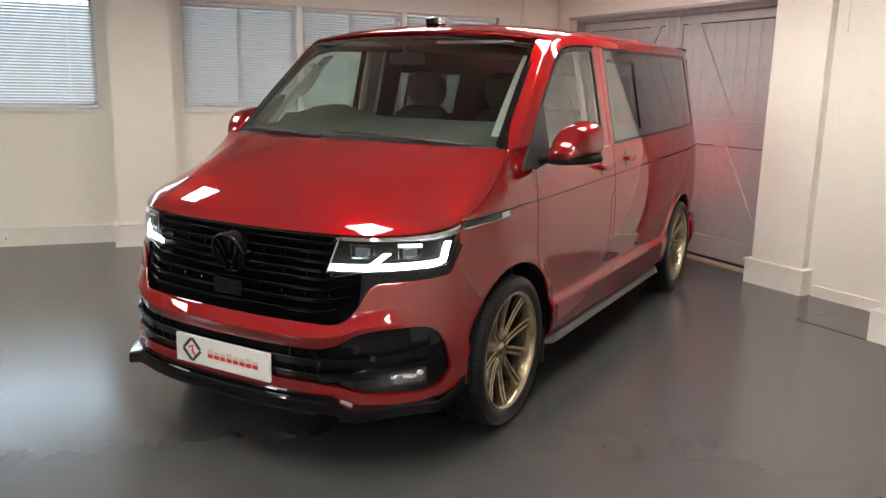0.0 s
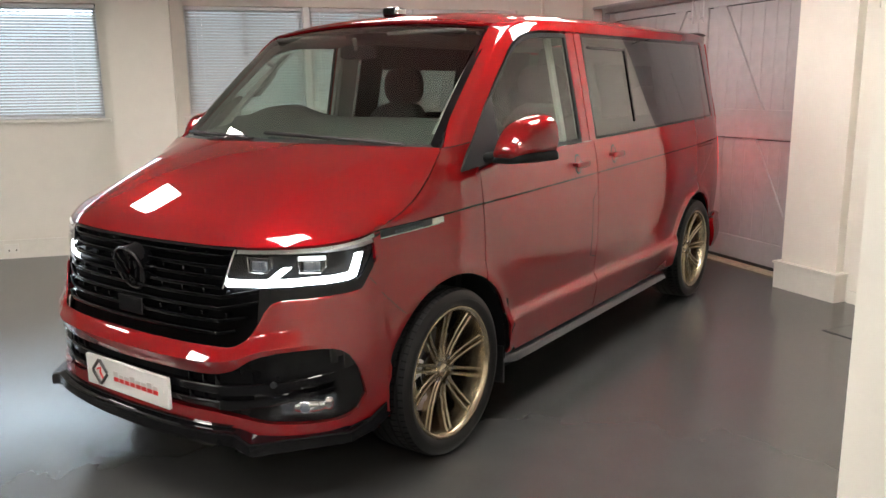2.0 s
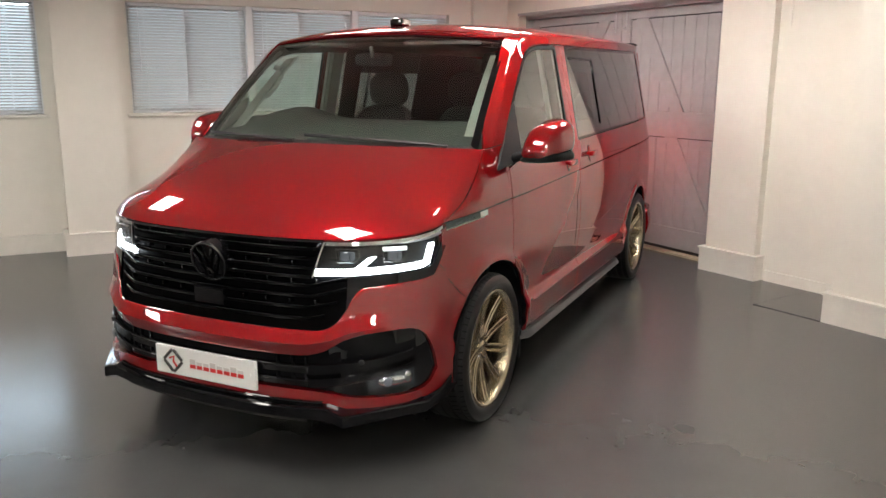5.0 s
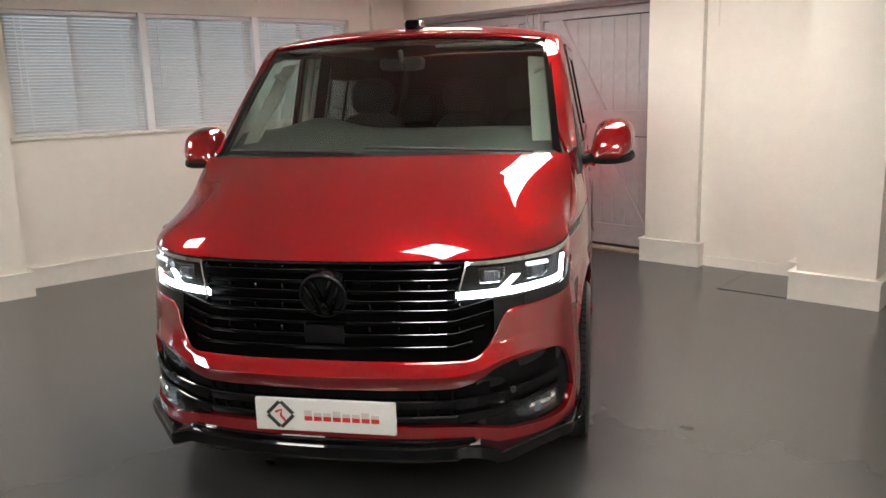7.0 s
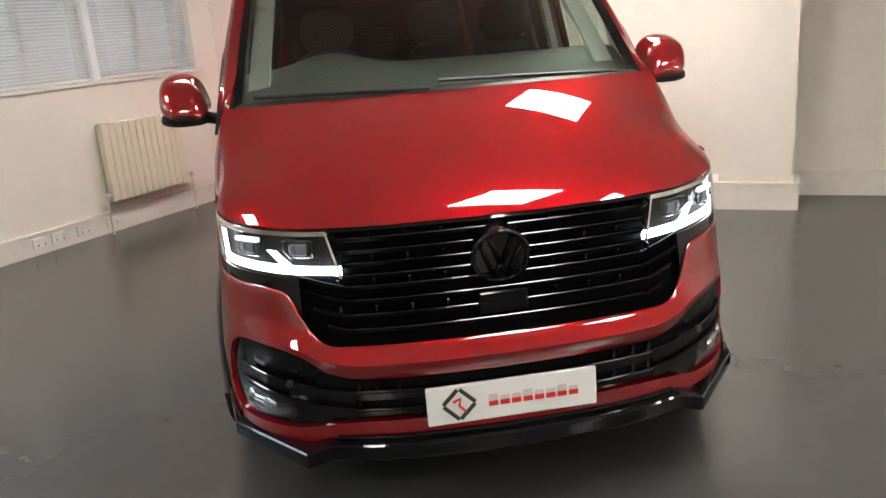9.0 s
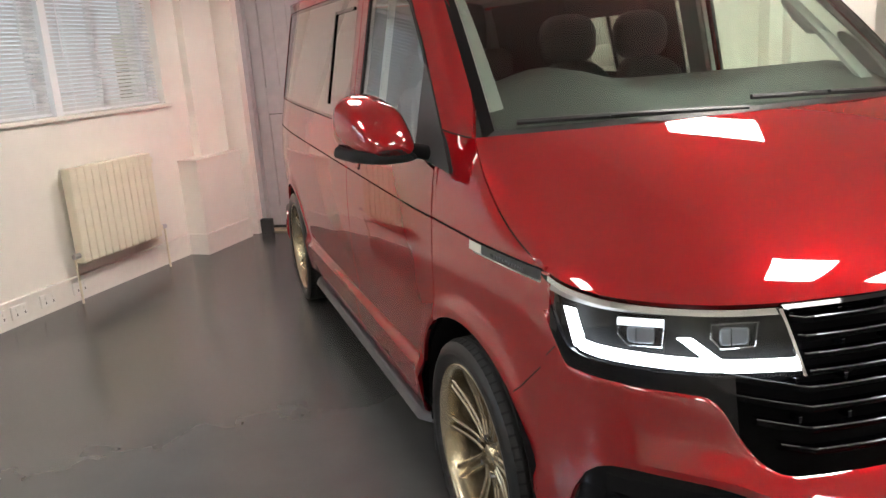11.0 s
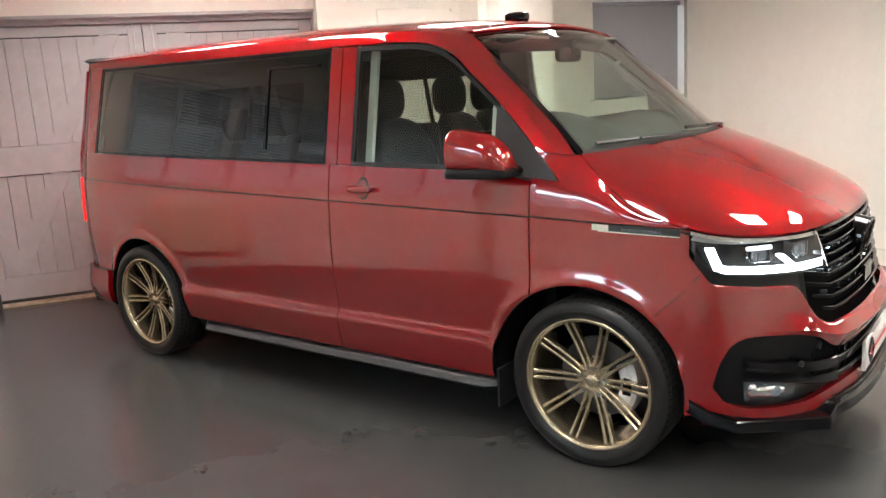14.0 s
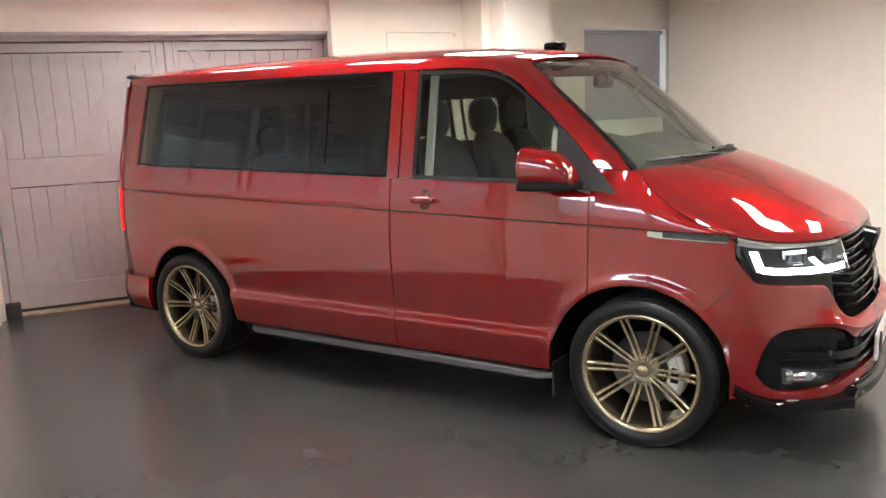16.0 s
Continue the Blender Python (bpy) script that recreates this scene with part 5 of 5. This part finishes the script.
    # grey upper bezel and fine ribs
    part("lamp_bezel", sheet(lambda s, t: nose(sgn * s, ht(s) - 0.012 - 0.020 * t * (s - h0) / (h1 - h0)) + Vector((-sgn * 0.006, 0.008 + 0.012 * t, 0)), span(h0, h1 - 0.02, 24), [0, 1], (sgn * 0.5, -1, 0.5), 0.003), STEEL, hl, smooth=True)
    for xa, yaw in ((0.600, 20), (0.755, 42)):
        c = nose(sgn * s_at(xa), 0.886) + Vector((-sgn * 0.016, 0.026, 0))
        m4 = Matrix.Translation(c) @ Matrix.Rotation(radians(sgn * yaw), 4, "Z") @ Matrix.Diagonal((sgn, 1, 1, 1))

        def piece(name, bm, material, parent, label="", smooth=False):
            bmesh.ops.transform(bm, matrix=m4, verts=bm.verts[:])
            bmesh.ops.recalc_face_normals(bm, faces=bm.faces[:])
            return part(name, bm, material, parent, label, smooth)
        # boxy dark housing with a slanted foot and a thin chrome outline
        bm = bmesh.new()
        hx = [(-0.046, 0.028), (0.050, 0.031), (0.054, -0.006), (0.034, -0.030), (-0.040, -0.030)]
        f0 = [bm.verts.new((x, 0.012, z)) for x, z in hx]
        f1 = [bm.verts.new((x * 0.84, -0.016, z * 0.84)) for x, z in hx]
        bm.faces.new(f1)
        for q in range(5):
            bm.faces.new((f0[q], f0[(q + 1) % 5], f1[(q + 1) % 5], f1[q]))
        pj = piece("projector", bm, GLOSSB, hl, "dark boxy projector lamp")
        piece("projector_lens", rounded(0.002, -0.014, -0.004, 0.030, 0.012, 0.019, 5, 20, 10), PROJ, pj, smooth=True)
        for q0, q1 in ((-0.028, -0.026), (0.010, 0.012)):
            piece("lens_divider", boxes((q0, q1, -0.028, -0.020, -0.020, 0.012)), GLOSSB, pj)
        big = xa > 0.7
        piece("projector_edge", boxes((-0.044, 0.050, -0.026, -0.014, 0.017 if big else 0.024, 0.030 if big else 0.027)), LAMPLIT if big else CHROME, pj)
        piece("projector_trim", tube([(-0.044, -0.02, 0.026), (-0.040, -0.02, -0.028), (0.030, -0.02, -0.029), (0.050, -0.02, -0.006), (0.048, -0.02, 0.026)], 0.0018, 6), CHROME, pj)
    # bright upright edge beside the grille
    part("lamp_edge", sheet(lambda a, t: nose(sgn * (lean(h0, t) + 0.006 * a), hb(h0) + (ht(h0) - hb(h0)) * t) - Vector((0, 0.006, 0)), [0, 1], span(0, 1, 8), (sgn * 0.3, -1, 0), 0.004), CHROME, hl, smooth=True)
    part("lamp_underline", sheet(lambda s, t: nose(sgn * s, red_top(s) - 0.004 + (hb(s) - red_top(s) + 0.004) * t) + Vector((0, 0.006, 0)), span(s_at(0.60), s_aty(-1.93), 26), [0, 1], (sgn * 0.5, -1, 0), 0.01), GLOSSB, hl, smooth=True)

# splitter: a two-layer lip, an angled winglet at each corner and an upturned end
LIP = [(s_at(0.0), 0.030, 0.298, 0.250), (s_at(0.30), 0.030, 0.299, 0.251), (s_at(0.50), 0.032, 0.302, 0.252), (s_at(0.545), 0.036, 0.303, 0.250),
       (s_at(0.605), 0.062, 0.282, 0.230), (s_aty(-2.060), 0.032, 0.292, 0.246), (s_aty(-1.985), 0.014, 0.310, 0.268), (s_aty(-1.91), 0.008, 0.352, 0.315)]


def lip_at(a):
    for p, q in zip(LIP, LIP[1:]):
        if a <= q[0]:
            f = (a - p[0]) / (q[0] - p[0])
            return [p[i] + (q[i] - p[i]) * f for i in (1, 2, 3)]
    return LIP[-1][1:]


def lip_out(s, d, z):
    """A point d outside the nose skin at bumper foot."""
    a = abs(s)
    e = 0.01
    tx, ty = nose_x(min(a + e, 1)) - nose_x(max(a - e, 0)), nose_y(min(a + e, 1)) - nose_y(max(a - e, 0))
    ln = math.hypot(tx, ty)
    p = nose(s, 0.30)
    return Vector((p.x + (math.copysign(d * ty / ln, s) if a > 0.02 else 0.0), p.y - d * tx / ln, z))


def split(s, k):
    a = abs(s)
    if a > LIP[3][0]:
        # straight facets between the corners of the winglet
        for p, q in zip(LIP[3:], LIP[4:]):
            if p[0] < a < q[0]:
                return split(math.copysign(p[0], s), k).lerp(split(math.copysign(q[0], s), k), (a - p[0]) / (q[0] - p[0]))
    o, zt, zb = lip_at(a)
    d, z = ((-0.012, zt + 0.010), (o * 0.45, zt + 0.004), (o - 0.004, zt), (o, zt - 0.006), (o, zb + 0.005), (o - 0.006, zb), (-0.03, zb + 0.004))[int(k)]
    return lip_out(s, d, z)


stations = sorted(set([round(k * v, 5) for k in (1, -1) for v in span(0, 0.93, 66)] + [k * p[0] for k in (1, -1) for p in LIP]))
sp = part("front_splitter", sheet(split, stations, list(range(7)), (0, -1, 0), 0), GLOSSB, van, "gloss black front splitter with angled winglets", smooth=False)
part("splitter_blade", sheet(lambda s, k: lip_out(s, *((-0.01, 0.322), (0.010, 0.320), (0.013, 0.316), (0.012, 0.308), (-0.01, 0.304))[int(k)]), span(-s_at(0.53), s_at(0.53), 40), list(range(5)), (0, -1, 0), 0), GLOSSB, sp)
part("splitter_keel", sheet(lambda s, k: lip_out(s, *((-0.03, 0.246), (0.008, 0.244), (0.010, 0.236), (-0.03, 0.232))[int(k)]), span(-s_at(0.47), s_at(0.47), 36), list(range(4)), (0, -1, 0), 0), GLOSSB, sp)

# number plate with plain shapes
PY = -2.379
pl = part("show_plate", boxes((-0.262, 0.262, PY - 0.012, PY + 0.004, 0.338, 0.460), bevel=0.004), PLATEW, van, "white show plate with a black and red mark")
bm = bmesh.new()
c = Vector((-0.165, PY - 0.0135, 0.401))
for i in range(4):
    a0, a1 = radians(90 * i + 4), radians(90 * i + 86)
    p0, p1 = [c + Vector((math.cos(a) * 0.048, 0, math.sin(a) * 0.048)) for a in (a0, a1)]
    cyl(bm, p0, p1, 0.0065, 8)
part("plate_mark", bm, PLATEB, pl)
part("plate_mark", tube([c + Vector((-0.018, 0, 0.008)), c + Vector((0.005, 0, 0.018)), c + Vector((0.0, 0, -0.004)), c + Vector((0.022, 0, -0.03))], 0.0045, 6), PLATER, pl)
for i in range(8):
    x = -0.075 + i * 0.0355
    part("plate_bar", boxes((x, x + 0.029, PY - 0.0138, PY - 0.0115, 0.381, 0.397)), PLATER, pl)
    part("plate_bar", boxes((x, x + 0.029, PY - 0.0136, PY - 0.0115, 0.398, 0.412 if i in (1, 2, 4, 5, 7) else 0.420)), PLATEG, pl)
for x in (-0.235, 0.235):
    part("plate_screw", cyl(bmesh.new(), (x, PY - 0.011, 0.401), (x, PY - 0.014, 0.401), 0.005, 10), PLATEW, pl)


# ---- wheels ----
def revolve(profile, n=64):
    """Profile of (radius, x) turned about the x axis."""
    bm = bmesh.new()
    rings = [[bm.verts.new((x, r * math.cos(a), r * math.sin(a))) for r, x in profile] for a in (2 * math.pi * i / n for i in range(n))]
    for i in range(n):
        for j in range(len(profile) - 1):
            bm.faces.new((rings[i][j], rings[i][j + 1], rings[(i + 1) % n][j + 1], rings[(i + 1) % n][j]))
    bmesh.ops.recalc_face_normals(bm, faces=bm.faces[:])
    return bm


R = 0.345
HUB_Z = 0.345
RIM = 0.272
# outer face towards +x; x measured from the wheel's middle
W2 = 0.125
wheel = part("wheel", revolve([(RIM + 0.004, W2 - 0.022), (RIM + 0.004, W2 - 0.012), (RIM - 0.004, W2 - 0.008), (RIM - 0.014, W2 - 0.014), (RIM - 0.020, W2 - 0.03), (RIM - 0.026, 0.02), (RIM - 0.022, -0.11)], 72), BRONZE, van, "bronze multi-spoke alloy wheel", smooth=True)
tp = [(RIM, W2 - 0.018), (RIM + 0.012, W2 - 0.004), (RIM + 0.035, W2), (R - 0.022, W2 - 0.004), (R - 0.008, W2 - 0.014), (R - 0.001, W2 - 0.030)]
for k in range(4):
    x = W2 - 0.036 - k * 0.047
    tp += [(R, x), (R - 0.007, x - 0.002), (R - 0.007, x - 0.010), (R, x - 0.012)]
tp += [(R - 0.002, -W2 + 0.03), (R - 0.02, -W2), (RIM, -W2 + 0.018)]
tyre = part("tyre", revolve(tp[:5], 96), TYRE, wheel, "black low profile tyre", smooth=True)
part("tyre_tread", revolve(tp[4:], 96), TREAD, wheel, "grooved tyre tread")
part("tyre_ring", revolve([(RIM + 0.030, W2 + 0.0005), (RIM + 0.032, W2 + 0.0016), (RIM + 0.034, W2 + 0.0002)], 96), TYRE, wheel, smooth=True)
bm = bmesh.new()
for i in range(72):
    a = 2 * math.pi * i / 72
    for x0, x1, sk in ((W2 - 0.002 - 0.03, W2 - 0.013, 0.0), (W2 - 0.082, W2 - 0.050, 0.02)):
        v = []
        for x, da in ((x0, sk), (x1, 0.0)):
            for w_ in (-0.003, 0.003):
                aa = a + da + w_ / R * 1.0
                rr = R + 0.0003 if x < W2 - 0.02 else R - 0.0073
                v.append(bm.verts.new((x, rr * math.cos(aa), rr * math.sin(aa))))
        bm.faces.new((v[0], v[1], v[3], v[2]))
part("tread_sipe", bm, DARK, wheel)


def spoke(a, skew):
    """One slim spoke from hub to rim."""
    bm = bmesh.new()
    prev = None
    for r, x, hw in ((0.048, 0.062, 0.0085), (0.10, 0.060, 0.0068), (0.17, 0.070, 0.0065), (0.225, 0.084, 0.0072), (RIM - 0.008, 0.096, 0.0092)):
        off = skew * (0.0112 + 0.0035 * (r - 0.048) / 0.2)
        c, s = math.cos(a), math.sin(a)
        e = []
        for t, dx in ((-hw, -0.030), (-hw, -0.004), (-hw * 0.45, 0.0), (hw * 0.45, 0.0), (hw, -0.004), (hw, -0.030)):
            e.append(bm.verts.new((x + dx, r * c - (off + t) * s, r * s + (off + t) * c)))
        if prev:
            for k in range(6):
                bm.faces.new((prev[k], prev[(k + 1) % 6], e[(k + 1) % 6], e[k]))
        prev = e
    bmesh.ops.recalc_face_normals(bm, faces=bm.faces[:])
    return bm


for i in range(10):
    for k in (-1, 1):
        part("spoke", spoke(2 * math.pi * i / 10 + 0.1, k), BRONZE, wheel)
part("hub", revolve([(0.0001, 0.058), (0.030, 0.058), (0.034, 0.050), (0.050, 0.052), (0.072, 0.050), (0.078, 0.03), (0.078, 0.0)], 40), BRONZE, wheel, smooth=False)
part("centre_cap", revolve([(0.0001, 0.066), (0.024, 0.065), (0.029, 0.060), (0.029, 0.05)], 32), BRONZE, wheel, smooth=True)
for i in range(5):
    a = 2 * math.pi * i / 5 + 0.3
    part("wheel_bolt", cyl(bmesh.new(), (0.045, 0.056 * math.cos(a), 0.056 * math.sin(a)), (0.071, 0.056 * math.cos(a), 0.056 * math.sin(a)), 0.010, 6), CHROME, wheel)
part("brake_disc", revolve([(0.06, 0.012), (0.085, 0.02), (0.09, 0.0), (0.165, 0.0), (0.165, -0.025), (0.08, -0.025)], 48), DISC, wheel, "bare steel brake disc", smooth=False)
bm = bmesh.new()
arc_c = [math.radians(v) for v in span(-44, 40, 14)]
prof_c = [(0.108, -0.03), (0.108, 0.026), (0.118, 0.036), (0.165, 0.038), (0.182, 0.030), (0.188, 0.012), (0.188, -0.03)]
rows_c = [[bm.verts.new((x, r * math.cos(a), r * math.sin(a))) for r, x in prof_c] for a in arc_c]
for p, q in zip(rows_c, rows_c[1:]):
    for k in range(len(prof_c) - 1):
        bm.faces.new((p[k], p[k + 1], q[k + 1], q[k]))
bm.faces.new(rows_c[0])
bm.faces.new(rows_c[-1][::-1])
bmesh.ops.recalc_face_normals(bm, faces=bm.faces[:])
part("brake_caliper", bm, CALIPER, wheel, "bare cast metal brake caliper")
part("caliper_window", boxes((0.030, 0.0395, 0.120, 0.160, -0.035, 0.040), bevel=0.006), DARK, wheel)
for z in (-0.075, 0.070):
    part("caliper_pin", cyl(bmesh.new(), (0.0, 0.118, z), (0.044, 0.118, z), 0.012, 14), CALIPER, wheel)
part("hub_carrier", cyl(bmesh.new(), (-0.2, 0, 0), (-0.03, 0, 0), 0.10, 20), DARK, wheel)


def copy_wheel(m):
    o = wheel.copy()
    scene.collection.objects.link(o)
    o.matrix_basis = m
    for ch in wheel.children:
        c = ch.copy()
        scene.collection.objects.link(c)
        c.parent = o
        for g in ch.children:
            gc = g.copy()
            scene.collection.objects.link(gc)
            gc.parent = c
    return o


WX = 0.925 - W2
wheel.matrix_basis = Matrix.Translation((WX, -1.505, HUB_Z)) @ Matrix.Rotation(0.2 + math.pi, 4, "X")
copy_wheel(Matrix.Translation((WX, 1.495, HUB_Z)) @ Matrix.Rotation(math.pi - 0.15, 4, "X"))
half = Matrix.Rotation(math.pi, 4, "Z")
copy_wheel(Matrix.Translation((-WX, -1.505, HUB_Z)) @ half @ Matrix.Rotation(-0.085, 4, "X"))
copy_wheel(Matrix.Translation((-WX, 1.495, HUB_Z)) @ half @ Matrix.Rotation(-0.05, 4, "X"))


# ---- cabin ----
def seat(x, y, w=0.25, zb=0.66, label="black leather seat"):
    st = part("seat", rounded(x, y, zb, w, 0.26, 0.085, 4), FABRIC, van, label, smooth=True)

    def lean(q):
        return Vector((q.x * (1 - 0.12 * (q.z + 0.32) / 0.64), q.y + 0.22 * (q.z + 0.3) - 0.06 * (q.x / w) ** 2, q.z))
    part("backrest", rounded(x, y + 0.25, zb + 0.36, w, 0.075, 0.34, 3.6, 24, 14, lean), FABRIC, st, smooth=True)
    part("headrest", rounded(x, y + 0.40, zb + 0.795, 0.140, 0.055, 0.112, 2.7, 26, 14), FABRIC, st, smooth=True)
    part("headrest_post", boxes((x - 0.06, x - 0.048, y + 0.375, y + 0.387, zb + 0.62, zb + 0.74), (x + 0.048, x + 0.06, y + 0.375, y + 0.387, zb + 0.62, zb + 0.74)), STEEL, st)
    part("seat_base", boxes((x - w * 0.8, x + w * 0.8, y - 0.2, y + 0.22, 0.46, zb - 0.05), bevel=0.02), DASH, st)
    return st


seat(-0.40, -0.52, 0.25, 0.695)
for x in (0.17, 0.55):
    seat(x, -0.52, 0.20, 0.695)
for x in (-0.5, 0.0, 0.5):
    seat(x, 1.15, 0.24, 0.57)


def dash_pt(u, v):
    a = abs(u)
    pr = [(-1.53, 1.235), (-1.38, 1.288), (-1.18, 1.336), (-1.04, 1.345), (-0.97, 1.30), (-0.95, 1.12), (-1.02, 0.92), (-1.10, 0.70)]
    y, z = pr[int(v)]
    hump = 0.06 * math.exp(-((u + 0.52) / 0.22) ** 2) if 1 <= v <= 3 else 0
    return Vector((0.80 * u, y + 0.14 * a**3 * (1 if v < 2 else 0.3), z + hump))


part("dashboard", sheet(dash_pt, span(-1, 1, 28), list(range(8)), (0, 0, 1), 0), DASH, van, "dark grey dashboard", smooth=True)
bm = bmesh.new()
cw, rw = Vector((-0.42, -0.87, 1.20)), 0.185
nw = Vector((0, 0.80, 0.60)).normalized()
a1 = Vector((1, 0, 0))
a2 = nw.cross(a1)
ring = [[bm.verts.new(cw + (a1 * math.cos(a) + a2 * math.sin(a)) * (rw + 0.016 * math.cos(b)) + nw * 0.016 * math.sin(b)) for b in (2 * math.pi * j / 8 for j in range(8))] for a in (2 * math.pi * i / 32 for i in range(32))]
for i in range(32):
    for j in range(8):
        bm.faces.new((ring[i][j], ring[(i + 1) % 32][j], ring[(i + 1) % 32][(j + 1) % 8], ring[i][(j + 1) % 8]))
sw = part("steering_wheel", bm, SATINB, van, "black steering wheel", smooth=True)
part("wheel_boss", rounded(cw.x, cw.y - 0.01, cw.z, 0.09, 0.04, 0.06, 3), SATINB, sw, smooth=True)
for dx, dz in ((-1, 0), (1, 0), (0, -1)):
    part("wheel_arm", tube([cw + a1 * dx * 0.05 + a2 * dz * -0.05, cw + a1 * dx * rw + a2 * dz * -rw], 0.015, 8, 0.6), SATINB, sw, smooth=True)
part("interior_mirror", rounded(0, -0.985, 1.655, 0.115, 0.022, 0.035, 4), LINING, van, "interior mirror", smooth=True)
part("mirror_stem", tube([(0, -1.0, 1.665), (0, -1.02, 1.72)], 0.012, 8), DASH, van, smooth=True)
for sx in (-1, 1):
    part("sun_visor", rounded(sx * 0.38, -0.93, 1.735, 0.22, 0.07, 0.012, 4), HEADLIN, van, smooth=True)
    pts = [(sx * 0.700, -1.090, 1.455), (sx * 0.660, -1.055, 1.460), (sx * 0.642, -1.00, 1.515), (sx * 0.636, -0.955, 1.565), (sx * 0.650, -0.935, 1.605), (sx * 0.690, -0.94, 1.620)]
    part("grab_handle", tube(pts, 0.014, 10), TRIMG, van, "light grey grab handle", smooth=True)
